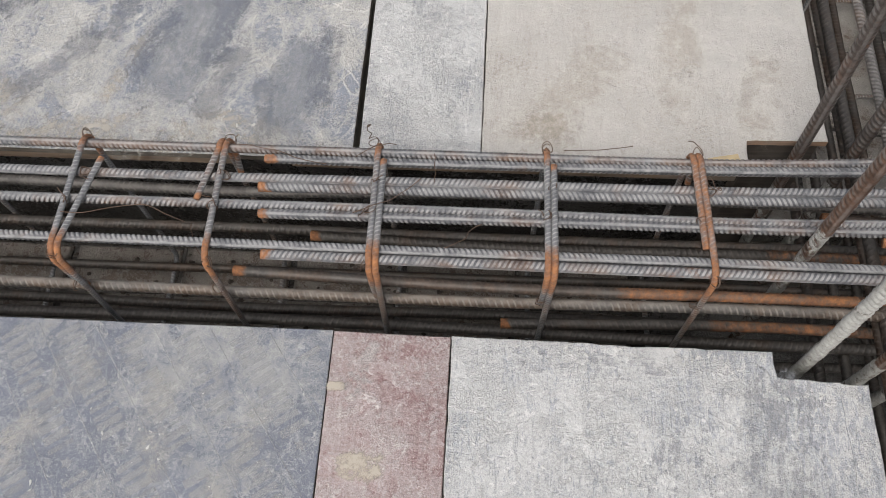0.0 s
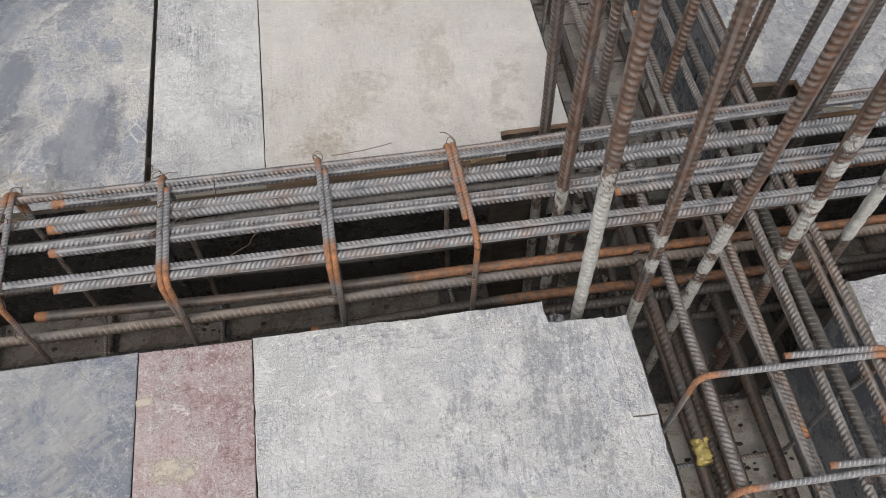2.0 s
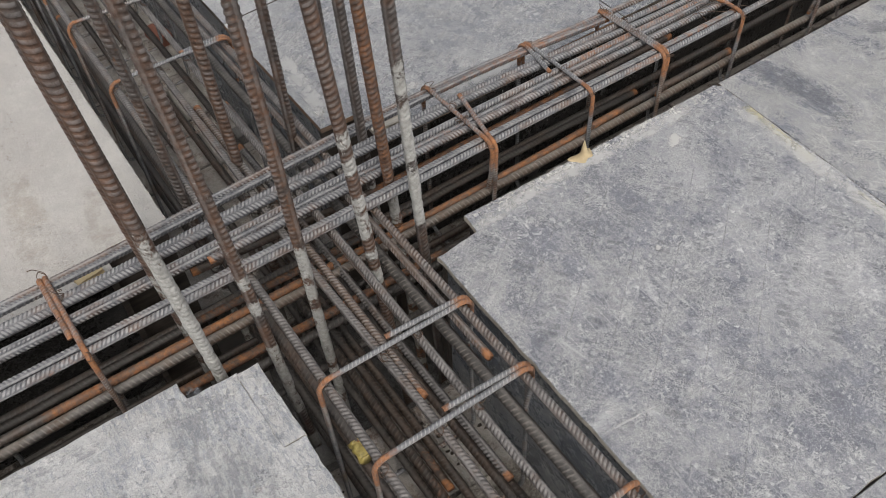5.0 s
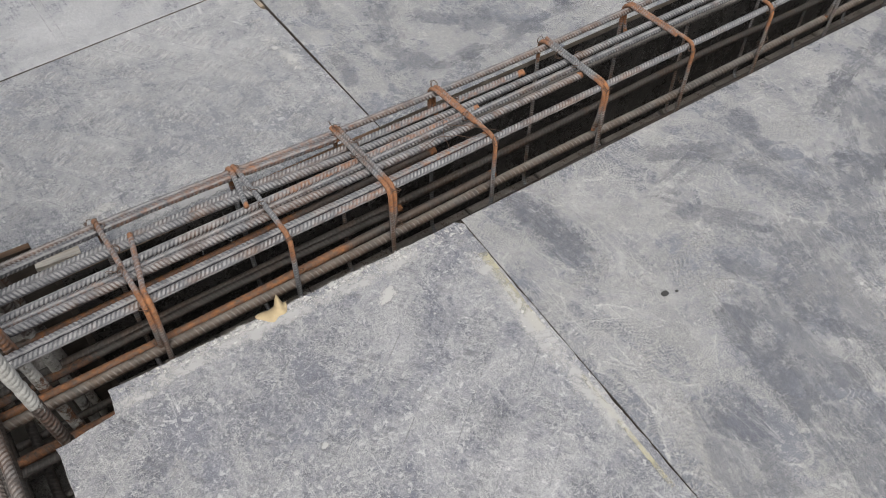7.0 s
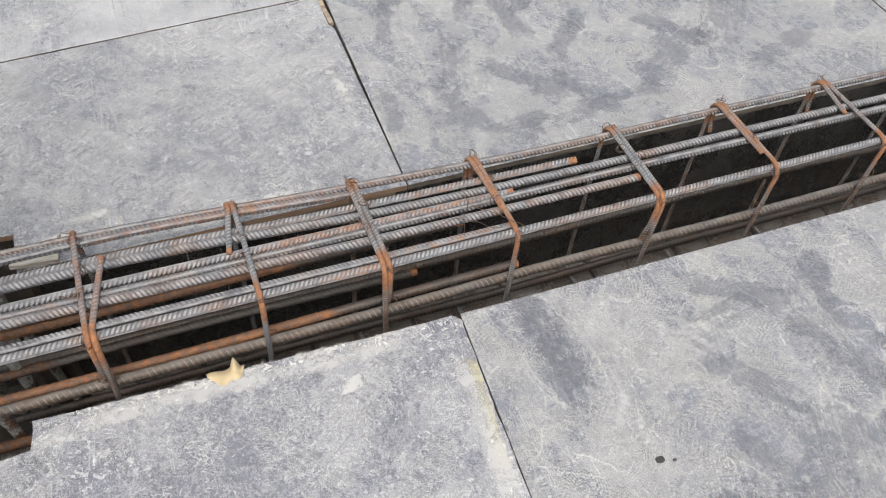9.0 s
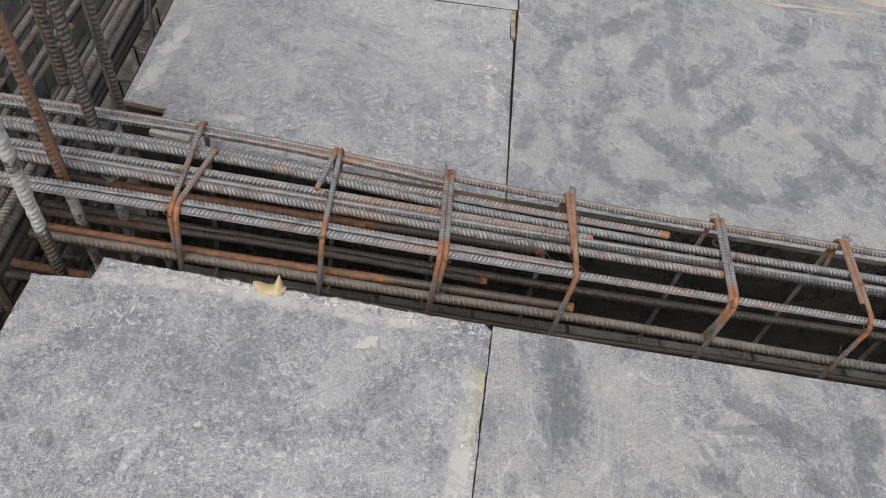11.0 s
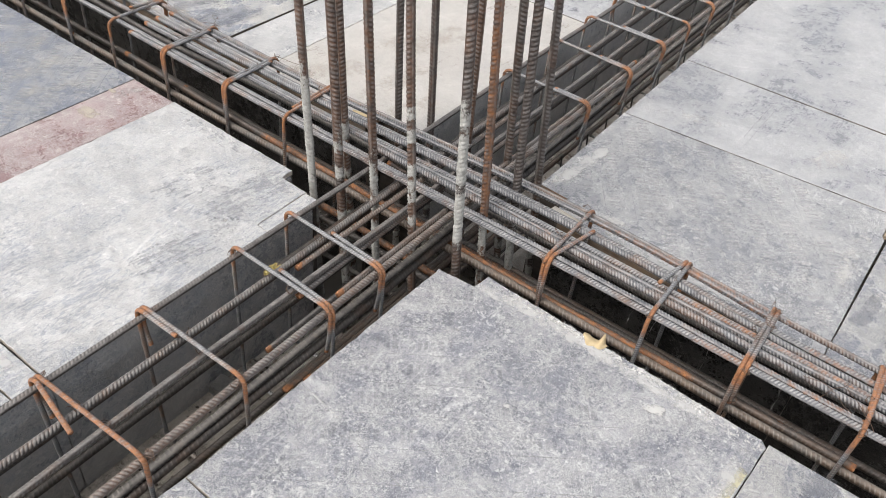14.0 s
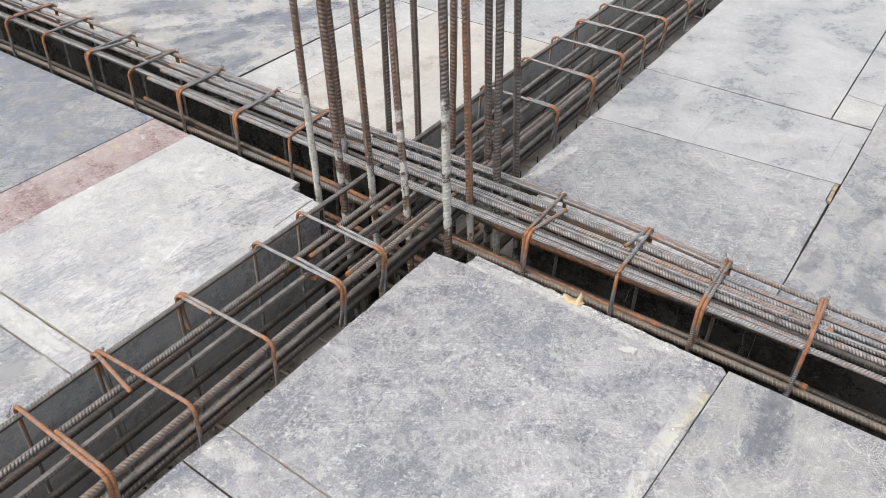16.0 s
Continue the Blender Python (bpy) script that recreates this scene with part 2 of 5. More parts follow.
def steel_material(name, scale_tone, rust_tone, dust=0.5, rusting=0.35, dust_tone=(0.42, 0.405, 0.385)):
    """Deformed bar: mill scale, rust blooms and cut rusty ends, cement splash, dust on ribs and on what faces up."""
    n = Nodes(name)
    rust, cement, proud = n.value_of("rust"), n.value_of("cement"), n.value_of("proud")
    chance = n.chance()
    grain = n.noise(260, 5, 0.7)
    bloom = n.noise(13, 7, 0.68, None, 0.5)
    long = n.noise(3.0, 4, 0.5)
    tone = n.mix(n.span(grain, 0.36, 0.64), scale_tone, tuple(0.55 * v for v in scale_tone))
    bloomed = n.span(n.math("ADD", n.math("ADD", bloom, n.math("MULTIPLY", long, 0.5)), n.math("MULTIPLY", n.math("SUBTRACT", chance, 0.5), 0.22)), 0.90 - rusting * 0.36, 1.02 - rusting * 0.30)
    brown = n.mix(n.span(n.noise(80, 6, 0.75), 0.36, 0.64), rust_tone, tuple(0.38 * v for v in rust_tone))
    colour = n.mix(n.math("MULTIPLY", bloomed, 0.85), tone, brown)
    orange = n.mix(n.span(n.noise(110, 6, 0.75), 0.38, 0.64), (0.330, 0.135, 0.046), (0.120, 0.052, 0.026))
    rusty = n.span(n.math("ADD", rust, n.math("MULTIPLY", n.math("SUBTRACT", n.noise(75, 6, 0.75), 0.5), 1.2)), 0.33, 0.66)
    colour = n.mix(n.math("MULTIPLY", rusty, 0.92), colour, orange)
    up = n.add("ShaderNodeSeparateXYZ", Vector=n.add("ShaderNodeNewGeometry").outputs["Normal"]).outputs["Z"]
    settled = n.math("MULTIPLY", n.math("MULTIPLY", n.span(up, 0.15, 1.0), n.span(proud, 0.0, 0.6, 0.35, 1.0)), n.span(n.noise(34, 6, 0.72), 0.36, 0.62))
    rubbed = n.math("MULTIPLY", n.span(proud, 0.4, 0.9), n.span(n.noise(55, 5, 0.7), 0.34, 0.56))
    pale = n.math("MAXIMUM", n.math("MULTIPLY", settled, dust), n.math("MULTIPLY", rubbed, dust * 1.05))
    pale = n.math("MULTIPLY", pale, n.math("SUBTRACT", 1.0, n.math("MULTIPLY", rusty, 0.8)))
    colour = n.mix(pale, colour, dust_tone)
    splash = n.span(n.math("ADD", cement, n.math("ADD", n.math("MULTIPLY", n.math("SUBTRACT", n.noise(60, 8, 0.78, n.moved((1, 1, 0.8)), 0.6), 0.5), 2.0), n.math("MULTIPLY", n.math("SUBTRACT", n.noise(17, 5, 0.6), 0.5), 1.2))), 0.47, 0.60)
    splash = n.math("MULTIPLY", splash, n.span(cement, 0.0, 0.15))
    colour = n.mix(splash, colour, n.mix(n.span(n.noise(120, 6, 0.75), 0.36, 0.66), (0.42, 0.41, 0.378), (0.25, 0.24, 0.215)))
    n.bump(n.math("ADD", n.math("MULTIPLY", grain, 0.7), splash), 0.6, 0.0009)
    matt = n.math("MAXIMUM", n.math("MAXIMUM", rusty, splash), pale)
    return n.done(colour, n.span(matt, 0.0, 1.0, 0.50, 0.9), n.span(matt, 0.0, 0.8, 0.25, 0.0))


FILM = board_material("film_board_grey", (0.172, 0.175, 0.197), (0.372, 0.367, 0.364), (0.62, 0.61, 0.59), 0.58, 0, 0.26, 0.85, 4.0, 0.0, 0.92, 0.25, 0.0020, 0.28, 0.90, 0.85)
FILM_FAR = board_material("film_board_pale", (0.215, 0.217, 0.230), (0.40, 0.395, 0.39), (0.56, 0.555, 0.54), 0.80, 90, 0.50, 0.55, 3.0, 2.3, 0.6, 0.30, 0.0016, 0.25, 1.1, 0.8)
FILM_PRINTED_GREY = board_material("film_board_grey_printed", (0.182, 0.185, 0.199), (0.385, 0.379, 0.371), (0.60, 0.59, 0.57), 0.58, 90, 0.40, 0.85, 3.0, 2.9, 0.90, 0.30, 0.0018, 0.15, 0.95, 0.9)
FILM_DUSTY = board_material("film_board_dusty", (0.180, 0.186, 0.208), (0.365, 0.357, 0.342), (0.56, 0.545, 0.515), 0.735, 0, 0.22, 0.70, 5.0, 5.1, 1.0, 0.58, 0.0022, 0.75, 0.45, 0.95)
FILM_SANDY = board_material("film_board_sandy", (0.205, 0.217, 0.250), (0.45, 0.430, 0.396), (0.58, 0.555, 0.51), 0.84, 70, 0.25, 0.65, 3.4, 7.7, 0.95, 0.55, 0.0022, 0.75, 0.55, 0.9)
FILM_PRINT = board_material("film_board_printed", (0.140, 0.151, 0.183), (0.30, 0.297, 0.292), (0.52, 0.507, 0.475), 0.39, 36, 0.1, 0.45, 3.0, 9.4, 0.40, 0.15, 0.0016, 0.25, 1.5, 0.45)
FILM_RED = board_material("film_board_red", (0.215, 0.130, 0.124), (0.37, 0.305, 0.290), (0.56, 0.51, 0.485), 0.66, 90, 0.3, 0.8, 5.0, 3.3, 0.7)
BOARD_WHITE = board_material("cement_coated_board", (0.25, 0.253, 0.265), (0.470, 0.461, 0.443), (0.640, 0.623, 0.592), 0.88, 90, 0.75, 0.85, 5.0, 1.9, 0.5, 0.05, 0.0036, 0.0, 0.9, 0.9)
BOARD_FLAKED = board_material("flaking_cement_board", (0.295, 0.307, 0.332), (0.475, 0.466, 0.449), (0.640, 0.623, 0.592), 0.91, 90, 0.60, 0.85, 5.0, 1.9, 0.5, 0.05, 0.0036, 0.0, 0.8, 0.8, 0.68)
BOARD_CREAM = board_material("bare_birch_board", (0.37, 0.338, 0.298), (0.468, 0.442, 0.402), (0.57, 0.548, 0.518), 0.70, 0, 0.4, 0.25, 5.0, 6.2, 0.15, 0.0, 0.0016, 0.0, 0.55, 0.7)
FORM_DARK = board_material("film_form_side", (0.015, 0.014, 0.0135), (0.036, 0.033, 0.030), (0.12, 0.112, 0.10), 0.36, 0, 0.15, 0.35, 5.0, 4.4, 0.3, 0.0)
FORM_GREY = board_material("film_form_side_grey", (0.365, 0.374, 0.390), (0.57, 0.555, 0.525), (0.68, 0.65, 0.61), 0.66, 0, 0.10, 0.7, 3.0, 4.9, 1.0, 0.0, 0.004)
FORM_PALE = board_material("cement_stained_form_side", (0.30, 0.305, 0.315), (0.58, 0.567, 0.54), (0.68, 0.655, 0.615), 0.85, 90, 0.30, 0.6, 4.0, 2.2, 0.6, 0.0, 0.003)
FORM_MID = board_material("film_form_side_slate", (0.125, 0.140, 0.162), (0.25, 0.255, 0.258), (0.42, 0.415, 0.40), 0.42, 0, 0.15, 0.6, 6.0, 3.9, 0.8, 0.0)
SOFFIT = board_material("soiled_soffit_board", (0.13, 0.113, 0.092), (0.34, 0.303, 0.257), (0.44, 0.40, 0.35), 0.61, 0, 0.2, 0.4, 7.0, 8.3, 0.4, 0.0)
CONCRETE = board_material("rough_concrete", (0.10, 0.095, 0.088), (0.165, 0.157, 0.146), (0.30, 0.29, 0.27), 0.5, 0, 0.1, 0.4, 9.0, 1.1, 0.3)
# board edges with the shade of the deep joints put into their colour
EDGE_DARK = wood_material("shaded_plywood_edge", (0.12, 0.095, 0.07), (0.045, 0.036, 0.028), 0, 0.5)
PLY_EDGE = wood_material("plywood_edge", (0.40, 0.32, 0.22), (0.16, 0.115, 0.075), 0, 0.5)
PLY_EDGE_PALE = wood_material("cement_caked_plywood_edge", (0.55, 0.51, 0.44), (0.33, 0.29, 0.23), 0, 0.4)
# near-black brown: the darkness of the recess under the notches is painted in
CORNER = wood_material("shaded_corner_timber", (0.055, 0.042, 0.032), (0.022, 0.017, 0.013), 0, 0.2)
PLY_EDGE_BROWN = wood_material("raw_plywood_edge", (0.30, 0.185, 0.115), (0.15, 0.09, 0.055), 0, 0.4)
BATTEN = wood_material("rough_sawn_batten", (0.20, 0.14, 0.09), (0.10, 0.066, 0.042), 0, 0.5)
BRICK = board_material("soiled_brick", (0.115, 0.090, 0.072), (0.200, 0.178, 0.155), (0.33, 0.305, 0.27), 0.55, 0, 0.2, 0.5, 9.0, 5.7, 0.3, 0.0, 0.003)
BRICK_PALE = board_material("mortar_smeared_brick", (0.20, 0.155, 0.125), (0.345, 0.322, 0.288), (0.46, 0.435, 0.395), 0.66, 0, 0.2, 0.5, 8.0, 2.6, 0.3, 0.0, 0.003)
MORTAR = board_material("dark_mortar", (0.045, 0.040, 0.035), (0.090, 0.082, 0.072), (0.16, 0.15, 0.135), 0.4, 0, 0.2, 0.4, 9.0, 1.6, 0.3, 0.0, 0.003)
TAN_BOARD = wood_material("bare_pine_board", (0.44, 0.375, 0.295), (0.34, 0.300, 0.250), -8, 0.6, 75, 0.8)
STEEL = steel_material("beam_bar_steel", (0.108, 0.108, 0.114), (0.155, 0.090, 0.058), 0.54, 0.50, (0.42, 0.406, 0.388))
# lower bars: brown rust, with the shade down in the forms mixed into the tone
STEEL_DEEP = steel_material("shaded_bar_steel", (0.058, 0.050, 0.044), (0.088, 0.055, 0.037), 0.25, 0.50, (0.200, 0.178, 0.153))
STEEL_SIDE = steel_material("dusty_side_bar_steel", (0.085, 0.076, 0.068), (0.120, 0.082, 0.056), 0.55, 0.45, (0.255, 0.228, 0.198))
STEEL_CROSS = steel_material("brown_bar_steel", (0.100, 0.087, 0.079), (0.130, 0.078, 0.050), 0.36, 0.50, (0.38, 0.36, 0.335))
STEEL_TIE = steel_material("stirrup_steel", (0.140, 0.142, 0.148), (0.20, 0.11, 0.062), 0.60, 0.40)
STEEL_COLUMN = steel_material("column_bar_steel", (0.088, 0.069, 0.059), (0.165, 0.090, 0.056), 0.28, 0.75)


def plain_material(name, colour, rough=0.8, metal=0.0, spread=0.3, scale=60):
    n = Nodes(name)
    return n.done(n.mix(n.span(n.noise(scale, 5, 0.65), 0.3, 0.7), colour, tuple(v * (1 - spread) for v in colour)), rough, metal)


WIRE = plain_material("annealed_wire", (0.105, 0.064, 0.042), 0.6, 0.3)
WIRE_BLACK = plain_material("black_wire", (0.03, 0.027, 0.025), 0.6, 0.2)
RED_SCRAP = plain_material("red_brown_clay", (0.26, 0.11, 0.075), 0.85, 0.0, 0.3, 80)
YELLOW = plain_material("yellow_plastic", (0.42, 0.33, 0.10), 0.45, 0.0, 0.6, 140)
VENEER = plain_material("torn_veneer", (0.50, 0.39, 0.225), 0.8, 0.0, 0.3, 50)
CRUST = plain_material("dried_cement", (0.55, 0.535, 0.505), 0.9, 0.0, 0.35, 240)
EARTH = plain_material("damp_debris", (0.055, 0.043, 0.033), 0.9, 0.0, 0.5, 90)
GROUND = plain_material("dry_ground", (0.28, 0.25, 0.21), 0.95, 0.0, 0.3, 0.8)


def mark_material(name, colour, body, ragged, strength, tread=0, crisp=0.0, streak=0.0):
    """A see-through mark on a board: it thins out to its rim and is broken up by grain.
    body: how solid its middle is, ragged: how much it is broken up, streak: how much it is drawn out lengthwise. tread 1: chevrons, 2: rings."""
    n = Nodes(name)
    n.place = n.add("ShaderNodeNewGeometry").outputs["Position"]
    here = n.moved(shift=(3.7, 1.9, 0))
    off = lambda v, k: n.math("MULTIPLY", n.math("SUBTRACT", v, 0.5), k)
    rim = n.value_of("fade")
    broken = n.math("ADD", n.math("ADD", off(n.noise(17, 8, 0.72, here, 0.9), 1.5), off(n.noise(75, 6, 0.72, here, 0.6), 0.9 - 0.5 * crisp)), off(n.noise(260, 3, 0.7, here), 0.5 - 0.3 * crisp))
    if streak:
        drawn = n.add("ShaderNodeCombineXYZ", X=n.math("MULTIPLY", n.value_of("along"), 11.0), Y=n.math("MULTIPLY", n.value_of("across"), 95.0), Z=n.math("MULTIPLY", n.chance(), 40.0))
        broken = n.math("ADD", broken, off(n.noise(1.0, 6, 0.7, drawn.outputs[0], 0.7), 2.2 * streak))
    cover = n.math("ADD", n.math("MULTIPLY", broken, ragged), n.math("SUBTRACT", n.math("MULTIPLY", rim, body + 0.5), 0.5))
    alpha = n.span(cover, -0.14 + 0.10 * crisp, 0.26 - 0.18 * crisp, 0.0, strength)
    if tread:
        u, v = n.value_of("along"), n.value_of("across")
        if tread == 1:
            phase = n.math("ADD", n.math("MULTIPLY", u, 560.0), n.math("MULTIPLY", n.math("ABSOLUTE", v), 600.0))
        else:
            reach = n.math("SQRT", n.math("ADD", n.math("MULTIPLY", u, u), n.math("MULTIPLY", v, v)))
            phase = n.math("MULTIPLY", reach, 700.0)
        alpha = n.math("MULTIPLY", alpha, n.span(n.math("SINE", phase), -0.15, 0.35))
    return n.done(colour, 0.75, 0.0, alpha)


SCUFF = mark_material("wiped_film", (0.172, 0.178, 0.202), 0.20, 1.10, 0.35, 0, 0.55, 0.30)
SMUDGE = mark_material("thinned_dust", (0.195, 0.200, 0.220), 0.12, 1.20, 0.37, 0, 0.6, 0.50)
SCUFF_BLUE = mark_material("wiped_blue_film", (0.180, 0.195, 0.232), 0.30, 0.90, 0.42, 0, 0.15, 0.30)
TREAD = mark_material("dusty_tread", (0.50, 0.485, 0.455), 0.10, 1.25, 0.40, 1)
RINGS = mark_material("dusty_ring_tread", (0.52, 0.505, 0.475), 0.12, 1.25, 0.42, 2)
SMEAR = mark_material("cement_smear", (0.56, 0.545, 0.51), 0.0, 2.0, 0.60)
SMEAR_RED = mark_material("thin_cement_smear", (0.47, 0.445, 0.42), 0.0, 1.9, 0.40)
DUST_BAND = mark_material("cement_dust_band", (0.56, 0.547, 0.52), 0.20, 1.15, 0.56)
CEMENT = mark_material("cement_spot", (0.56, 0.545, 0.51), 0.0, 2.1, 0.66)
SCRATCH = mark_material("scratched_film", (0.52, 0.51, 0.49), 0.10, 1.0, 0.55)
SAND = mark_material("sand_dusting", (0.45, 0.405, 0.34), 0.05, 1.5, 0.55)
SAND_FAINT = mark_material("thin_dust", (0.40, 0.385, 0.36), 0.05, 1.0, 0.50)
PRINT = mark_material("faded_print", (0.330, 0.326, 0.322), 0.50, 1.0, 0.48)
PRINT_FAINT = mark_material("ghost_print", (0.19, 0.193, 0.205), 0.0, 1.1, 0.34)
PRINT_NE = mark_material("pale_ghost_print", (0.47, 0.458, 0.443), 0.30, 1.15, 0.40)
PUTTY = mark_material("dried_putty", (0.43, 0.38, 0.305), 0.22, 1.2, 0.80)
YELLOW_GLUE = mark_material("yellowed_glue", (0.47, 0.43, 0.28), 0.16, 1.2, 0.80)
BROWN_STAIN = mark_material("brown_stain", (0.42, 0.345, 0.255), 0.05, 1.1, 0.22)
DARK_SPOT = mark_material("hole_dark", (0.035, 0.033, 0.03), 0.8, 0.5, 0.9)
DRIP = mark_material("run_down_cement", (0.27, 0.262, 0.25), 0.35, 1.1, 0.60)
WORN_GREY = mark_material("worn_through_film", (0.25, 0.254, 0.268), 0.0, 2.2, 0.36, 0, 0.0, 0.5)


# ---- builders ----
def mesh_of(name, verts, faces, materials, values=None, smooth=True, slots=None):
    me = bpy.data.meshes.new(name)
    me.from_pydata([tuple(map(float, v)) for v in verts], [], [tuple(map(int, q)) for q in faces])
    for m in materials:
        me.materials.append(m)
    for key, data in (values or {}).items():
        me.attributes.new(key, "FLOAT", "POINT").data.foreach_set("value", np.asarray(data, dtype=np.float32))
    me.polygons.foreach_set("use_smooth", [smooth] * len(me.polygons))
    if slots is not None:
        me.polygons.foreach_set("material_index", slots)
    me.update()
    return me


def child(name, me, parent, label="", at=None):
    ob = new(name, me)
    ob.parent = parent
    if at is not None:
        ob.matrix_basis = at
    return tagged(ob, label)


def glide(points, step):
    """Points at even steps along a smooth line through the given ones."""
    p = np.array(points, dtype=float)
    p = np.vstack([2 * p[0] - p[1], p, 2 * p[-1] - p[-2]])
    out = []
    for i in range(1, len(p) - 2):
        n = max(2, int(np.linalg.norm(p[i + 1] - p[i]) / step) + 1)
        t = np.linspace(0, 1, n, endpoint=False)[:, None]
        a, b, c, d = p[i - 1], p[i], p[i + 1], p[i + 2]
        out.append(0.5 * (2 * b + (c - a) * t + (2 * a - 5 * b + 4 * c - d) * t ** 2 + (3 * b - a - 3 * c + d) * t ** 3))
    out.append(p[-2][None, :])
    return np.vstack(out)


def straight(points, step):
    """Points at even steps along straight runs."""
    p = np.array(points, dtype=float)
    out = []
    for a, b in zip(p[:-1], p[1:]):
        n = max(1, int(np.linalg.norm(b - a) / step))
        out.append(a + (b - a) * np.linspace(0, 1, n, endpoint=False)[:, None])
    out.append(p[-1][None, :])
    return np.vstack(out)


def frames_along(line):
    """Arc length and, at any arc length, centre, tangent and two normals of a line of points."""
    gap = np.linalg.norm(np.diff(line, axis=0), axis=1)
    keep = np.r_[True, gap > 1e-9]
    line = line[keep]
    gap = np.linalg.norm(np.diff(line, axis=0), axis=1)
    s = np.r_[0, np.cumsum(gap)]
    tangent = np.gradient(line, s, axis=0)
    tangent /= np.linalg.norm(tangent, axis=1)[:, None]
    normal = np.zeros_like(line)
    first = np.cross(tangent[0], (0, 0, 1.0))
    if np.linalg.norm(first) < 0.1:
        first = np.cross(tangent[0], (0, 1.0, 0))
    normal[0] = first / np.linalg.norm(first)
    for i in range(1, len(line)):
        v = normal[i - 1] - tangent[i] * (normal[i - 1] @ tangent[i])
        normal[i] = v / np.linalg.norm(v)

    def at(q):
        pick = lambda a: np.stack([np.interp(q, s, a[:, k]) for k in range(3)], axis=-1)
        t, n = pick(tangent), pick(normal)
        t /= np.linalg.norm(t, axis=1)[:, None]
        n /= np.linalg.norm(n, axis=1)[:, None]
        return pick(line), t, n, np.cross(t, n)

    return s[-1], at


RIDGE = np.radians(np.array([-11, 11, 24, 52, 90, 128, 156, 169, 191, 204, 232, 270, 308, 336], dtype=float))


SLIM = np.radians(np.array([-14, 14, 55, 90, 125, 166, 194, 235, 270, 305], dtype=float))


def ribbed_bar(name, line, radius, material, pitch=None, roll=0.0, rust=None, cement=None, rib=0.125, lean=1.5, angles=RIDGE, fine=True):
    """Deformed reinforcing bar along a line: thin slanted crescent ribs on both flanks and two flat ridges along it.
    rust and cement give their amounts from the arc length, the whole length and the places of the vertices."""
    pitch = pitch or radius * 1.08
    length, at = frames_along(line)
    count = max(2, int(length / pitch))
    pitch = length / count
    q = (np.arange(count)[:, None] * pitch + np.array([0.05, 0.19, 0.33, 0.46, 0.90] if fine else [0.04, 0.60, 0.72, 0.92]) * pitch).ravel()
    high = np.tile([0.0, -0.25, 0.0, 1.0, 1.0] if fine else [0.0, 0.0, 1.0, 1.0], count)
    q, high = np.r_[0, q, length], np.r_[0, high, 0]
    c, t, n, b = at(q)
    sides = len(angles)
    slant = (np.abs((angles / np.pi) % 2 - 1) - 0.5) * radius * lean
    flank = np.clip((np.abs(np.sin(angles)) - 0.2) / 0.5, 0, 1)
    ridge = (np.abs(np.sin(angles)) < 0.3) * 0.14
    coat = cement(q, length, c) if cement else np.zeros(len(q))
    crust = np.array([noise.noise((p[0] * 150, p[1] * 150, p[2] * 70)) for p in c]) if cement else np.zeros(len(q))
    size = radius * (0.95 + ridge[None, :] + (rib * high * (1 - 0.25 * np.clip(coat, 0, 1)))[:, None] * flank[None, :] + (np.clip(coat, 0, 1) * (0.03 + 0.17 * crust))[:, None])
    edge = np.clip(np.minimum(q, length - q) / radius - 0.2, 0, 1)
    turn = angles + roll
    verts = c[:, None, :] + t[:, None, :] * (slant[None, :] * edge[:, None])[:, :, None] + size[:, :, None] * (np.cos(turn)[None, :, None] * n[:, None, :] + np.sin(turn)[None, :, None] * b[:, None, :])
    rings = len(q)
    verts = verts.reshape(-1, 3)
    i, j = np.meshgrid(np.arange(rings - 1), np.arange(sides), indexing="ij")
    k = (j + 1) % sides
    quads = np.stack([i * sides + j, i * sides + k, (i + 1) * sides + k, (i + 1) * sides + j], axis=-1).reshape(-1, 4)
    faces = quads.tolist() + [list(range(sides))[::-1], list(range((rings - 1) * sides, rings * sides))]
    s = np.repeat(q, sides)
    proud = np.maximum(np.clip(high, 0, 1)[:, None] * flank[None, :], (ridge > 0)[None, :] * 0.8)
    values = {"rust": rust(s, length, verts) if rust else np.zeros(len(verts)), "cement": np.repeat(coat, sides), "proud": proud.ravel()}
    return mesh_of(name, verts, faces, [material], values)


def tube(name, line, radius, material, sides=6):
    length, at = frames_along(line)
    q = np.linspace(0, length, len(line))
    c, t, n, b = at(q)
    angle = np.arange(sides) / sides * 2 * np.pi
    verts = (c[:, None, :] + radius * (np.cos(angle)[None, :, None] * n[:, None, :] + np.sin(angle)[None, :, None] * b[:, None, :])).reshape(-1, 3)
    faces = [[i * sides + j, i * sides + (j + 1) % sides, (i + 1) * sides + (j + 1) % sides, (i + 1) * sides + j] for i in range(len(q) - 1) for j in range(sides)]
    faces += [list(range(sides))[::-1], list(range((len(q) - 1) * sides, len(q) * sides))]
    return mesh_of(name, verts, faces, [material])


def cut_ends(reach=0.012, blooms=()):
    """Rust on the two cut ends, and blooms (from, to, amount) along the bar."""
    def amount(s, length, verts):
        out = np.maximum(np.clip(1.3 - s / reach, 0, 1), np.clip(1.3 - (length - s) / reach, 0, 1))
        for a, b, k in blooms:
            out = np.maximum(out, k * np.clip(np.minimum(s - a, b - s) / 0.05 + 0.5, 0, 1))
        return out
    return amount


# ---- ground far below the deck ----
bm = bmesh.new()
bmesh.ops.create_grid(bm, x_segments=8, y_segments=8, size=400)
me = bpy.data.meshes.new("ground")
bm.to_mesh(me)
bm.free()
me.materials.append(GROUND)
ground = new("ground", me)
ground.location.z = -3.3
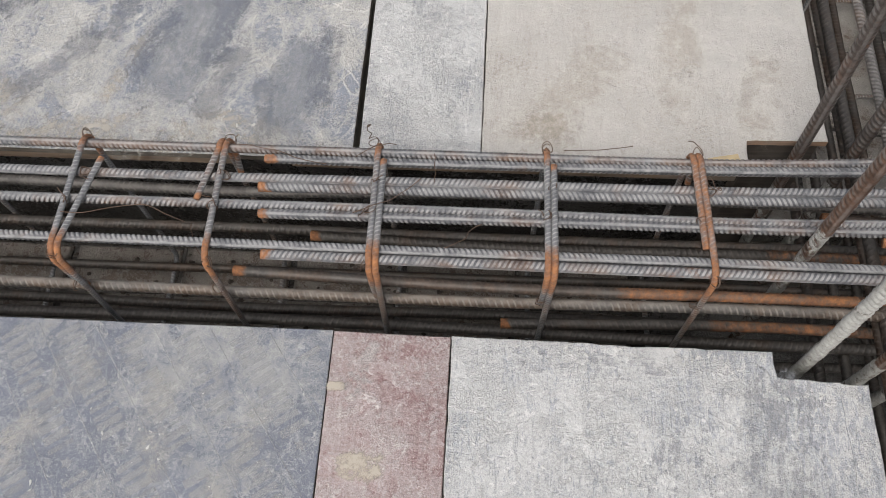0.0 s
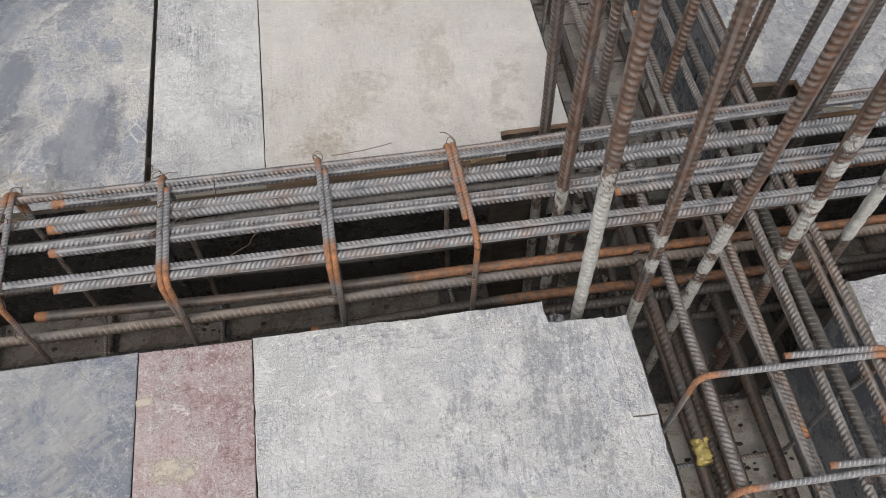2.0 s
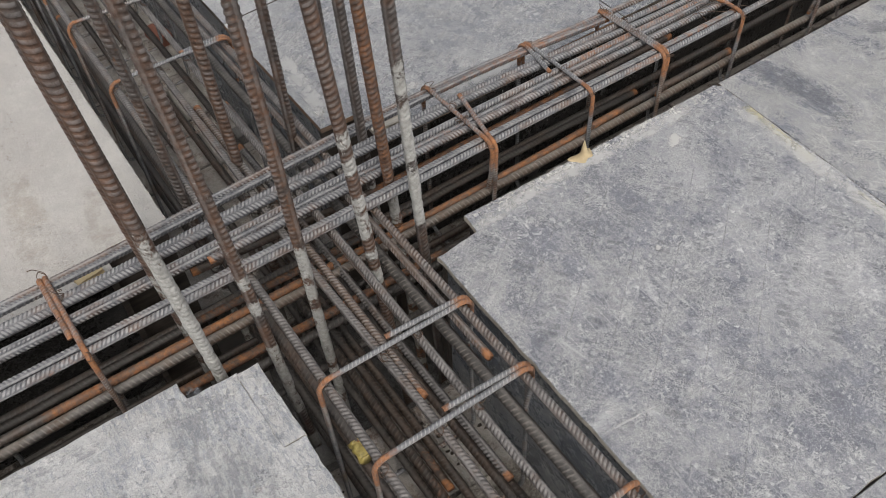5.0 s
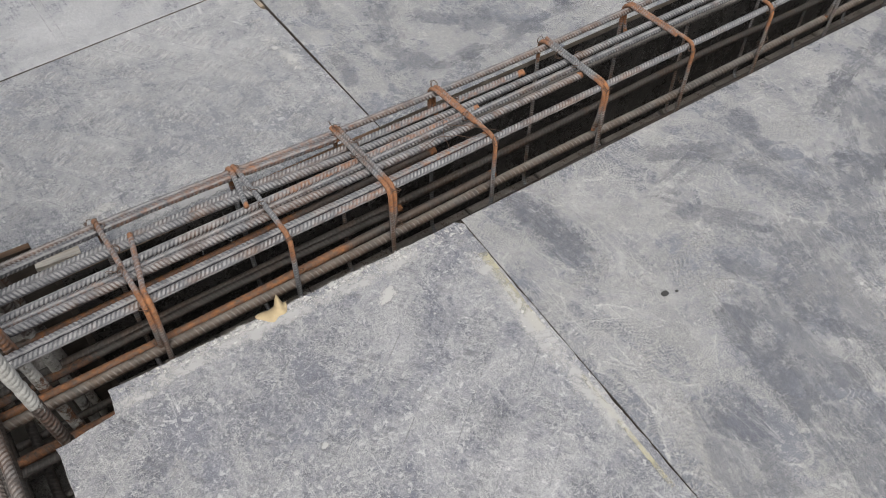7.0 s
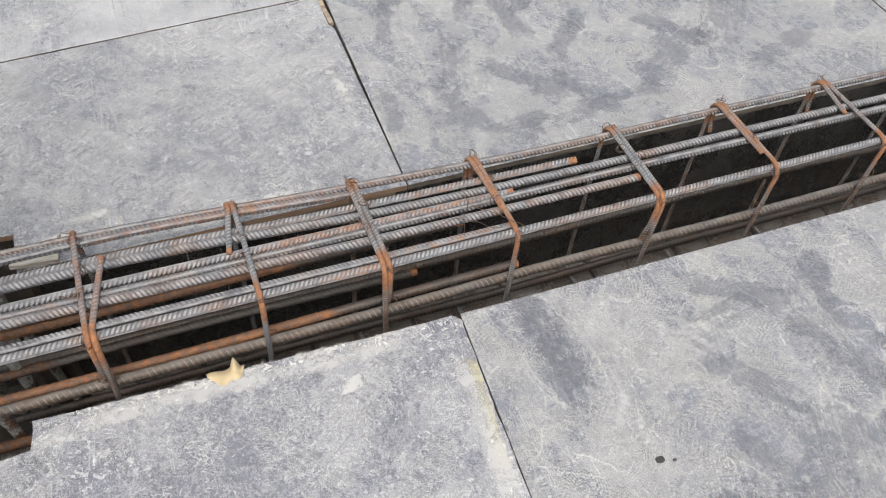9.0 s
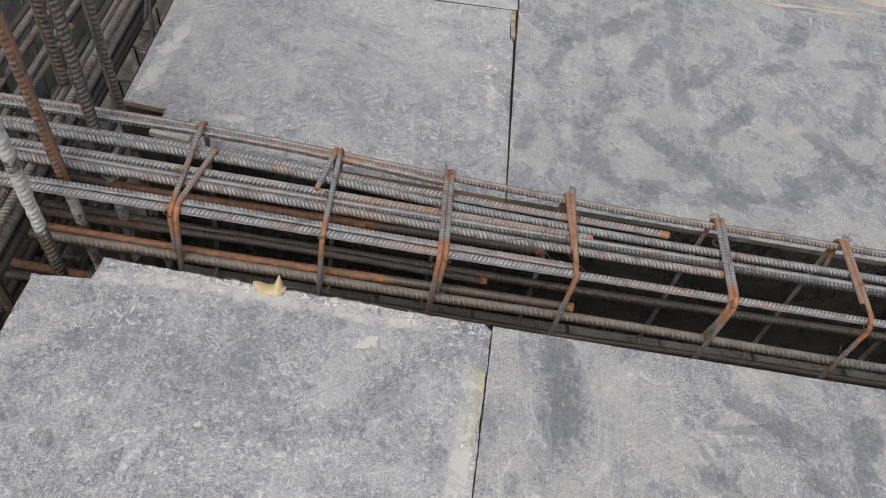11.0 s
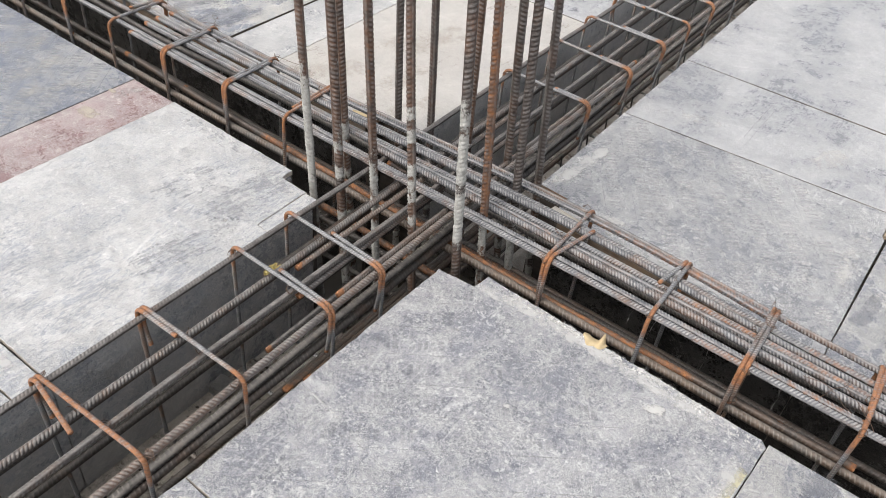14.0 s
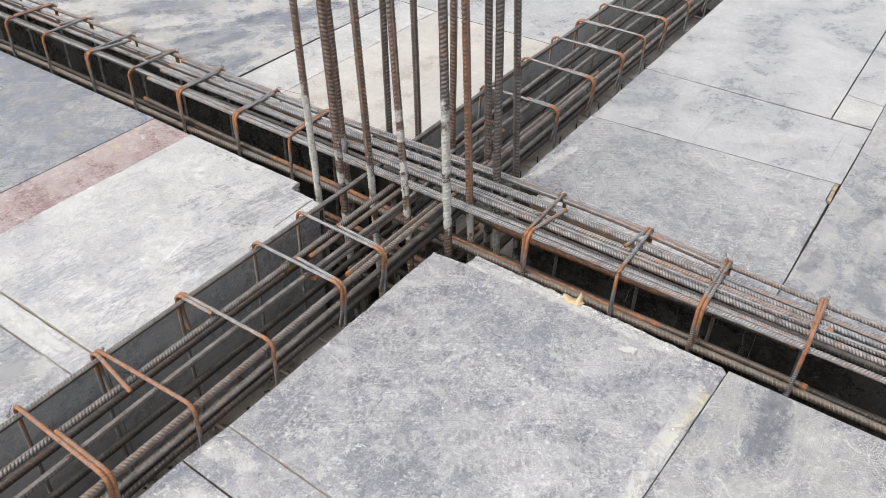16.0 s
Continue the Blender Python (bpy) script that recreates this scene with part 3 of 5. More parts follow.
tagged(ground, "dry bare ground under the raised formwork", "ground", kind="structure")

# ---- deck boards ----
PLY = 0.012


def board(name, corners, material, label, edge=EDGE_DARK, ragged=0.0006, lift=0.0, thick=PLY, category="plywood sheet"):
    """A formwork board of the given outline (counter-clockwise), with a saw-cut, slightly ragged rim."""
    ring = []
    for (x0, y0), (x1, y1) in zip(corners, corners[1:] + corners[:1]):
        far = math.hypot(x1 - x0, y1 - y0)
        n = max(1, int(far / 0.012)) if ragged > 0.001 else max(1, int(far / 0.05))
        nx, ny = (y1 - y0) / far, -(x1 - x0) / far
        for i in range(n):
            f = i / n
            x, y = x0 + (x1 - x0) * f, y0 + (y1 - y0) * f
            off = -ragged * (1.6 * abs(noise.noise((x * 60, y * 60, 3.1))) + 1.5 * max(0.0, noise.noise((x * 17, y * 17, 8.4)))) if i else 0.0
            ring.append((x + nx * off, y + ny * off))
    n = len(ring)
    inset = 0.0012
    verts = [(x, y, -0.0010 + lift) for x, y in ring]
    cx, cy = np.mean(ring, axis=0)
    top = []
    for i, (x, y) in enumerate(ring):
        (xa, ya), (xb, yb) = ring[i - 1], ring[(i + 1) % n]
        dx, dy = xb - xa, yb - ya
        d = math.hypot(dx, dy) or 1.0
        top.append((x - dy / d * inset, y + dx / d * inset, lift))
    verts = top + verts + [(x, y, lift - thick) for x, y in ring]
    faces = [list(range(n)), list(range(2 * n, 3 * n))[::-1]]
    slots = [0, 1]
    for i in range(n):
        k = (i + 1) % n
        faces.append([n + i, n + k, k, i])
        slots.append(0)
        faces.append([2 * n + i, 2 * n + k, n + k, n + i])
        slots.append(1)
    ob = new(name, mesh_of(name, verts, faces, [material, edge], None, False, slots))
    return tagged(ob, label, category, "boards of the deck")


board_lettered = board("plywood_sheet", [(-1.344, -0.80), (-0.1234, -0.80), (-0.1221, 0.4705), (-1.344, 0.4690)], FILM_PRINT, "dark blue-grey film-faced plywood sheet with faded diagonal print")
board_red = board("plywood_sheet", [(-0.1225, -0.80), (0.0300, -0.80), (0.0318, 0.4680), (-0.1212, 0.4700)], FILM_RED, "narrow worn red film-faced plywood strip with putty patch", lift=-0.001)
board_white = board("plywood_sheet", [(0.0312, -0.233), (0.5545, -0.238), (0.5570, 0.2785), (0.5230, 0.2795), (0.5215, 0.4300), (0.4440, 0.4330), (0.4415, 0.4665), (0.0328, 0.4690)], BOARD_FLAKED, "plywood sheet thickly coated with flaking white cement", PLY_EDGE_PALE, 0.0020, 0.001)
board_sliver = board("plywood_strip", [(0.5200, 0.2815), (0.5580, 0.2805), (0.5560, 0.4290), (0.5185, 0.4295)], BOARD_FLAKED, "narrow bluish plywood filler strip beside the beam", PLY_EDGE_PALE, 0.0012, -0.0012, category="plywood strip")
board_pale = board("plywood_sheet", [(0.0330, -0.2950), (0.5530, -0.2970), (0.5540, -0.2410), (0.0330, -0.2365)], BOARD_FLAKED, "narrow cement-stained plywood strip", PLY_EDGE_PALE, 0.0012)
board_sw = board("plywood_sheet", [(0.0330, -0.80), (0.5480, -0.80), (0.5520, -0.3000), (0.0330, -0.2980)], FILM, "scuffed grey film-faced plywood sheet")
board_centre = board("plywood_sheet", [(0.8800, -0.2130), (1.5448, -0.2400), (1.5864, 0.4560), (1.5740, 0.4690), (1.2450, 0.4760), (0.9790, 0.4830), (0.9740, 0.4400), (0.8890, 0.4340)], FILM, "large scratched grey film-faced plywood sheet with cement-caked edge", PLY_EDGE_PALE, 0.0020, 0.001)
board_strip_s = board("plywood_strip", [(0.8700, -0.3130), (1.5360, -0.3400), (1.5425, -0.2415), (0.8790, -0.2146)], FILM, "narrow scuffed plywood strip", category="plywood strip")
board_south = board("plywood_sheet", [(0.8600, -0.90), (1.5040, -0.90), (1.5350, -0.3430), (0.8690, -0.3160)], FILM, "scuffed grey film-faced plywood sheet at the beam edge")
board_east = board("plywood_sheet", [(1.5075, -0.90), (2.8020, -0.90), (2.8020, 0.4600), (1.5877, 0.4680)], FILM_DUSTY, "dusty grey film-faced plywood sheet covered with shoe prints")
board_east_far = board("plywood_sheet", [(2.8060, -0.90), (4.0, -0.90), (4.0, 0.4560), (2.8060, 0.4600)], FILM_DUSTY, "dusty grey film-faced plywood sheet")
board_ne = board("plywood_sheet", [(0.9720, 0.7480), (1.5993, 0.7480), (1.6025, 1.1300), (1.6030, 1.2150), (1.5945, 1.2300), (1.5960, 1.3330), (0.8930, 1.2690), (0.8930, 0.8320), (0.9700, 0.8280)], FILM_PRINTED_GREY, "grey film-faced plywood sheet with faint printed rows", PLY_EDGE_BROWN, 0.0009)
board_ne_mid = board("plywood_sheet", [(0.8940, 1.2720), (1.6095, 1.3375), (1.6150, 1.7080), (0.8950, 1.6850)], FILM_FAR, "pale dusty film-faced plywood sheet")
board_ne_far = board("plywood_sheet", [(0.8950, 1.6885), (1.4960, 1.7120), (1.4960, 3.30), (0.8960, 3.30)], FILM_FAR, "pale dusty film-faced plywood sheet")
board_infill = board("plywood_strip", [(1.4995, 1.7125), (1.6140, 1.7165), (1.6160, 1.9000), (1.4995, 1.9120)], BOARD_WHITE, "small pale plywood infill piece", category="plywood strip")
board_infill_far = board("plywood_strip", [(1.4995, 1.9155), (1.6160, 1.9035), (1.6200, 3.30), (1.4995, 3.30)], FILM_FAR, "long narrow plywood infill strip", category="plywood strip")
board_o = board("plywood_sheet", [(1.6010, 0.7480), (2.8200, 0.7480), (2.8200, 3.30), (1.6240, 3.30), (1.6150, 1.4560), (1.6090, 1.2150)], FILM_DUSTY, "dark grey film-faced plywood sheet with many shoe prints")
verts, faces, fade = [], [], []
for i in range(60):
    x = 1.640 + i * (2.815 - 1.640) / 59
    y = 1.470 + 0.62 * max(0.0, 1.84 - x) + 0.03 * (x - 1.85)
    for f in (0.0, 0.05, 0.12, 0.25, 1.0):
        verts.append((x, y + (3.29 - y) * f, 0.0006))
        fade.append(min(1.0, f * 6.5))
    if i:
        faces += [(5 * i - 5 + k, 5 * i + k, 5 * i + k + 1, 5 * i - 4 + k) for k in range(4)]
child("peeled_face", mesh_of("peeled_face", verts, faces, [TAN_BOARD], {"fade": fade}, False), board_o, "bare tan wood where the film has peeled off in strips")
board_far_e = board("plywood_sheet", [(2.8240, 0.7480), (4.0, 0.7480), (4.0, 2.20), (2.8240, 2.20)], FILM_DUSTY, "dusty grey film-faced plywood sheet")
board_nw = board("plywood_sheet", [(-1.344, 0.7340), (-0.1260, 0.7340), (-0.1240, 1.9540), (-1.344, 1.9540)], FILM_SANDY, "bluish film-faced plywood sheet under sandy dust and shoe prints", lift=0.001)
board_strip_n = board("plywood_sheet", [(-0.1170, 0.7350), (0.0606, 0.7350), (0.0616, 1.6520), (-0.1226, 1.6520)], BOARD_WHITE, "narrow pale cement-stained plywood strip", PLY_EDGE_PALE)
board_cream = board("plywood_sheet", [(0.0615, 0.7355), (0.4430, 0.7355), (0.4440, 0.7870), (0.5600, 0.7900), (0.5560, 1.6590), (0.0626, 1.6540)], BOARD_CREAM, "clean cream-coloured bare plywood sheet", PLY_EDGE_BROWN, 0.0012)
board_nw_far = board("plywood_sheet", [(-0.1180, 1.6565), (0.0635, 1.6580), (0.5550, 1.6630), (0.5540, 3.30), (-0.1180, 3.30)], FILM_FAR, "pale grey film-faced plywood sheet")
board_nw_back = board("plywood_sheet", [(-1.344, 1.9580), (-0.1220, 1.9580), (-0.1220, 3.30), (-1.344, 3.30)], FILM_SANDY, "dusty film-faced plywood sheet")
board_w = board("plywood_sheet", [(-2.60, 0.7340), (-1.348, 0.7340), (-1.348, 2.20), (-2.60, 2.20)], FILM_SANDY, "dusty film-faced plywood sheet")
board_w_s = board("plywood_sheet", [(-2.60, -0.80), (-1.348, -0.80), (-1.348, 0.4690), (-2.60, 0.4690)], FILM_PRINT, "dark film-faced plywood sheet")

# unseen deck added all round, so that no daylight reaches the joints from below
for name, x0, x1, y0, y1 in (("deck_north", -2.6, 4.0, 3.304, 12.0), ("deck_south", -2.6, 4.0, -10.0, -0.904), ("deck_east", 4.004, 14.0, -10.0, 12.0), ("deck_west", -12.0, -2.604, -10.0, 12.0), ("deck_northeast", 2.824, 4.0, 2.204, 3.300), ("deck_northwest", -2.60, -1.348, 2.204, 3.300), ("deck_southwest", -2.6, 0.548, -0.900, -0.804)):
    ob = board(name, [(x0, y0), (x1, y0), (x1, y1), (x0, y1)], FILM_FAR, "unseen grey plywood deck added to keep daylight from below", category="deck")
    ob["kind"], ob["group"] = "structure", ""

# ---- beam and column forms ----
DEEP = -0.345


def panel(name, x0, x1, y0, y1, z0, z1, material, label, category="form panel", bevel=0.001, parent=None):
    bm = bmesh.new()
    bmesh.ops.create_cube(bm, size=1.0, matrix=Matrix.LocRotScale(((x0 + x1) / 2, (y0 + y1) / 2, (z0 + z1) / 2), None, (x1 - x0, y1 - y0, z1 - z0)))
    bmesh.ops.bevel(bm, geom=bm.edges[:], offset=bevel, segments=1, affect="EDGES")
    me = bpy.data.meshes.new(name)
    bm.to_mesh(me)
    bm.free()
    me.materials.append(material)
    if parent:
        return child(name, me, parent, label)
    return tagged(new(name, me), label, category)


T = 0.012
TOPF = -PLY - 0.0015
form_long = tagged(new("beam_form"), "dark film-faced plywood beam form set into the deck", "beam form", "beam forms")
form_cross = tagged(new("beam_form"), "grey film-faced plywood form of the crossing beam", "beam form", "beam forms")
column_form = tagged(new("column_form"), "brown timber corner boards of the column form", "column form")
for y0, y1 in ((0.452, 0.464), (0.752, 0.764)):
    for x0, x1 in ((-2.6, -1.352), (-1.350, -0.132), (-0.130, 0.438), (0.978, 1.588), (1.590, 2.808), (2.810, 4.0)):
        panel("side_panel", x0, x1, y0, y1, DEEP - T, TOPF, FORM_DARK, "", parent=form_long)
for x0, x1, film in ((0.538, 0.550, FORM_GREY), (0.897, 0.909, FORM_MID)):
    for y0, y1 in ((-0.9, -0.232), (-0.230, 0.428), (0.838, 1.45), (1.452, 2.06), (2.062, 3.3)):
        panel("side_panel", x0, x1, y0, y1, DEEP - T, TOPF, FORM_PALE if y0 > 0.8 and x0 < 0.6 else film, "", parent=form_cross)
# cement milk that has run down the northern side
for x, z0, z1, wide in ((1.217, -0.030, -0.190, 0.0042), (1.272, -0.040, -0.200, 0.0034), (1.402, -0.035, -0.205, 0.0034), (1.566, -0.050, -0.205, 0.0050), (1.500, -0.030, -0.150, 0.0026), (1.690, -0.020, -0.175, 0.0030)):
    verts, faces, fade = [], [], []
    for i in range(19):
        f = i / 18
        z = z0 + (z1 - z0) * f
        sway = 0.006 * noise.noise((x * 9, z * 22, 1.7)) + 0.0012 * noise.noise((x * 40, z * 160, 4.1))
        half = wide * (0.30 + 0.25 * abs(noise.noise((x * 31, z * 90, 6.3))) + 0.25 * f)
        verts += [(x + sway - half, 0.7514, z), (x + sway, 0.7511, z), (x + sway + half, 0.7514, z)]
        fade += [0.35, 1.0, 0.35]
        if i:
            faces += [(3 * i - 3 + k, 3 * i + k, 3 * i + k + 1, 3 * i - 2 + k) for k in range(2)]
    child("cement_drip", mesh_of("cement_drip", verts, faces, [DRIP], {"fade": fade}), form_long, "thin pale run of dried cement")
# the soffit south of the column is boarded, the rest of both beams lies on brick walls
for y0, y1 in ((-0.9, -0.302), (-0.300, 0.208)):
    panel("soffit_panel", 0.552, 0.895, y0, y1, DEEP - T, DEEP, SOFFIT, "soiled brown soffit board", parent=form_cross)
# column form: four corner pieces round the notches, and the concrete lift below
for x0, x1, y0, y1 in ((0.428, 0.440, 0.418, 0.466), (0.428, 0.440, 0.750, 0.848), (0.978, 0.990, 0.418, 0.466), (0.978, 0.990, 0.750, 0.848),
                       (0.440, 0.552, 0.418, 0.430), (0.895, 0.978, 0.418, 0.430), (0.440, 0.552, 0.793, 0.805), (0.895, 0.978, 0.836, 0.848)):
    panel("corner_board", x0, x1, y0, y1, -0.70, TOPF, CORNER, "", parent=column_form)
column_top = panel("column", 0.4405, 0.9775, 0.4305, 0.8355, -3.3, -0.62, CONCRETE, "rough grey concrete top of the cast column below", "column", 0.004)
column_top["kind"] = "structure"
# timber under the northern deck edges
for x0, x1, y0 in ((-1.3, -0.30, 0.7385), (-0.22, 0.43, 0.7375), (0.99, 1.58, 0.7500)):
    panel("edge_batten", x0, x1, y0, y0 + 0.013, -0.032, TOPF, BATTEN, "rough sawn brown batten under the deck edge", "batten")


# brick walls that close the beam forms from below
def brick_mesh(length, width, height, seed):
    """A worn brick with chipped arrises, its top at z 0."""
    bm = bmesh.new()
    bmesh.ops.create_cube(bm, size=1.0, matrix=Matrix.LocRotScale((0, 0, -height / 2), None, (length, width, height)))
    bmesh.ops.bevel(bm, geom=[e for e in bm.edges if all(v.co.z > -0.01 for v in e.verts)], offset=0.004, segments=1, affect="EDGES")
    for v in bm.verts:
        k = noise.noise_vector(v.co * 31 + Vector((seed, 2 * seed, 0)))
        v.co += Vector((k.x * 0.003, k.y * 0.003, k.z * 0.002))
    me = bpy.data.meshes.new("brick")
    bm.to_mesh(me)
    bm.free()
    return me


def brick_wall(name, along, a, b, c, d, material, label, seed):
    """The top course of a wall from a to b along x or y, between c and d across it: three rows of stretchers on a mortar bed."""
    r = np.random.default_rng(seed)
    wall = tagged(new(name), label, "wall", kind="structure")
    box = (a, b, c, d) if along == "x" else (c, d, a, b)
    panel("mortar", *box, DEEP - 0.09, DEEP - 0.008, MORTAR, "", parent=wall, bevel=0.001)
    wide = (d - c) / 3
    meshes = [brick_mesh(0.196, wide - 0.009, 0.05, seed + k) for k in range(5)]
    for me in meshes:
        me.materials.append(material)
    for row in range(3):
        place = a + 0.100 + (0.0, 0.006, -0.004)[row]
        while place < b - 0.095:
            at = (place, c + (row + 0.5) * wide) if along == "x" else (c + (row + 0.5) * wide, place)
            child("brick", meshes[r.integers(5)], wall, "", pose(at[0], at[1], DEEP + r.normal(0, 0.0012), r.normal(0, 0.5), r.normal(0, 0.5), r.normal(0, 0.7) + (0 if along == "x" else 90)))
            place += 0.2055 + r.normal(0, 0.002)


# ---- reinforcement ----
def thing(name, label, category, group=""):
    return tagged(new(name), label, category, group)


def wavy(axis, a, b, cross, z, bend=0.0012, seed=0, points=()):
    """A nearly straight run along x or y from a to b, at cross and z, with the small bends of a site-handled bar.
    points: (place along, cross shift, z shift) to bend it further."""
    r = np.random.default_rng(seed)
    at = np.arange(a, b + 0.2, 0.35)
    at[-1] = b
    at = at[at <= b]
    if at[-1] < b:
        at = np.r_[at, b]
    out = []
    for s in at:
        dc, dz = r.normal(0, bend, 2)
        if points:
            xs = [p[0] for p in points]
            dc += np.interp(s, xs, [p[1] for p in points])
            dz += np.interp(s, xs, [p[2] for p in points])
        out.append((s, cross + dc, z + dz) if axis == "x" else (cross + dc, s, z + dz))
    return glide(out, 0.02)


R = 0.0063
RB = 0.0080
RS = 0.0040
beam_cage = thing("beam_cage", "tied cage of ribbed steel bars and stirrups in beam form", "rebar cage", "beam reinforcement")
cross_cage = thing("beam_cage", "cage of ribbed bars and stirrups in the crossing beam form", "rebar cage", "beam reinforcement")
column_cage = thing("column_bars", "upright rusty ribbed column bars with cement-splashed feet", "rebar", "column reinforcement")

ZT = 0.0705
seed = 10
# main top bars of the long beam, and the lapped bars beside them
# the northern ones are pushed outwards past the column bars
BULGE = ((-2.4, 0.0), (0.42, 0.002), (0.80, 0.022), (0.95, 0.031), (1.14, 0.027), (1.26, 0.021), (1.49, 0.007), (1.70, 0.0), (3.8, 0.0))


def bulge(share):
    return [(x, share * d, 0.0) for x, d in BULGE]


# those from the west end past the column, those from the east begin before it
for y, x0, x1, share, drift, fire in ((0.6985, -2.4, 3.8, 1.0, 0.0, ((3.65, 3.95, 0.40), (3.30, 3.50, 0.25))), (0.6555, -2.4, 1.866, 0.65, 0.002, ((3.95, 4.25, 0.40),)), (0.6135, -2.4, 1.732, 0.35, 0.005, ((3.7, 4.1, 0.45),)), (0.5545, -2.4, 1.706, 0.0, -0.001, ((3.86, 4.08, 0.42),)),
                                      (0.6425, -0.232, 3.8, 0.65, -0.008, ()), (0.6010, -0.225, 3.8, 0.35, 0.011, ((1.05, 1.35, 0.36),)), (0.5415, -0.213, 3.8, 0.0, -0.001, ((0.5, 0.60, 0.38), (1.6, 1.72, 0.42)))):
    seed += 1
    way = [(x, share * d + drift * min(1.0, max(0.0, (x - 1.25) / 0.4)), 0.0) for x, d in BULGE]
    child("top_bar", ribbed_bar("top_bar", wavy("x", x0, x1, y, ZT, 0.0010, seed, way), R, STEEL, roll=seed * 1.3, rust=cut_ends(0.016, fire)), beam_cage, "ribbed top bar with orange rusted end" if x0 > -1 or x1 < 3 else "")
for y, x0, x1, share, fire in ((0.6855, -0.230, 1.490, 0.95, ((1.30, 1.72, 0.42), (0.95, 1.15, 0.25))), (0.5890, 0.570, 1.952, 0.30, ((1.02, 1.22, 0.30),))):
    seed += 1
    child("lap_bar", ribbed_bar("lap_bar", wavy("x", x0, x1, y, ZT - 0.001, 0.0008, seed, bulge(share)), R, STEEL, roll=seed * 1.7, rust=cut_ends(0.016 if x0 < 0 else 0.009, fire)), beam_cage, "ribbed lap bar with orange rusted ends")
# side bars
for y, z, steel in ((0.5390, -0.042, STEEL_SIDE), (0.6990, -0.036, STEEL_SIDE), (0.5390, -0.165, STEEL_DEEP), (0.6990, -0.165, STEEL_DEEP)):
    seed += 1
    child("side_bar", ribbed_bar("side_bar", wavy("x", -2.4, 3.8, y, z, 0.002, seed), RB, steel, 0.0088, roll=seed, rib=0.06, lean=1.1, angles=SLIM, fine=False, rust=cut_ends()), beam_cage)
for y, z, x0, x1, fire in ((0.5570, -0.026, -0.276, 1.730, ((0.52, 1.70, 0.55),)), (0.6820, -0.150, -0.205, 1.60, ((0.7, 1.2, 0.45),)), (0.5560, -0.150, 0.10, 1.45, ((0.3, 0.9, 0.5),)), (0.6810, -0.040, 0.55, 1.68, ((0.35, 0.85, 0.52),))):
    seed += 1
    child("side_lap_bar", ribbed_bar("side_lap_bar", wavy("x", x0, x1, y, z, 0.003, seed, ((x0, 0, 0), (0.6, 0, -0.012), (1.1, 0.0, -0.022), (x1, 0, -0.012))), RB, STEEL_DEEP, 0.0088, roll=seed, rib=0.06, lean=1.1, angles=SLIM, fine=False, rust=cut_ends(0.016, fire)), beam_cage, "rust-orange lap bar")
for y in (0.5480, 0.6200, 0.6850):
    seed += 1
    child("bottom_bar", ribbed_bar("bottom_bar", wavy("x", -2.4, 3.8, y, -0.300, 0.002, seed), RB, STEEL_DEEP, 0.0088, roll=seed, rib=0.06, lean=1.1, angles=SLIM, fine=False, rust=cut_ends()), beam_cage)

ZC = 0.0565
for x, z, y0, y1, thick in ((0.6085, ZC, -0.88, 3.2, R), (0.6970, ZC, -0.88, 3.2, R), (0.7570, ZC - 0.001, -0.88, 3.2, R), (0.8390, ZC, -0.88, 3.2, 0.0068)):
    seed += 1
    child("top_bar", ribbed_bar("top_bar", wavy("y", y0, y1, x, z, 0.0016, seed), thick, STEEL_CROSS, roll=seed * 1.3, rust=cut_ends(0.014)), cross_cage)
for x, y0, y1, z in ((0.7125, 0.205, 0.98, 0.046), (0.8220, 0.200, 1.45, 0.0520), (0.7620, 0.155, 0.96, 0.0425), (0.7590, 0.073, 0.93, -0.042)):
    seed += 1
    child("lap_bar", ribbed_bar("lap_bar", wavy("y", y0, y1, x, z, 0.0010, seed), R, STEEL_CROSS, roll=seed * 1.7, rust=cut_ends(0.016, ((0.0, 0.05, 0.35),))), cross_cage, "ribbed lap bar with rusted ends")
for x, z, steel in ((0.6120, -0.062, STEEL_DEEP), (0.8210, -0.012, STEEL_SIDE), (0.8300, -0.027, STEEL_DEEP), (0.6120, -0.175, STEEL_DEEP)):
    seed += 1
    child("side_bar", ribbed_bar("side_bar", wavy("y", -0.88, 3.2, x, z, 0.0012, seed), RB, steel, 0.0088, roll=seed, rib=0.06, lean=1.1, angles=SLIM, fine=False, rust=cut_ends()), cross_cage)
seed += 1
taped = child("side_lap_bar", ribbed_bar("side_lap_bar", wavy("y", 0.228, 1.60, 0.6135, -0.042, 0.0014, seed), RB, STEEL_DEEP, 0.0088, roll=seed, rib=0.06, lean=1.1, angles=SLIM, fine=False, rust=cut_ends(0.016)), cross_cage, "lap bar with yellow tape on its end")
tape = tube("end_tape", straight([(0.6135, 0.216, -0.042), (0.6135, 0.232, -0.0415), (0.6140, 0.250, -0.042)], 0.002), 0.0105, YELLOW, 12)
for v in tape.vertices:
    k = noise.noise_vector(v.co * 170)
    v.co += Vector((k.x, k.y, k.z)) * 0.0048
child("end_tape", tape, taped, "torn crumpled yellow tape")
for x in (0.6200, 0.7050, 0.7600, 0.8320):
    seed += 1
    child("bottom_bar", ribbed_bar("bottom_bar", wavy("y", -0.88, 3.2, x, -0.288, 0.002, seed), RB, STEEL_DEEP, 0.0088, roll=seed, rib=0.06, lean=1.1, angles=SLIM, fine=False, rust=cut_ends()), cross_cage)
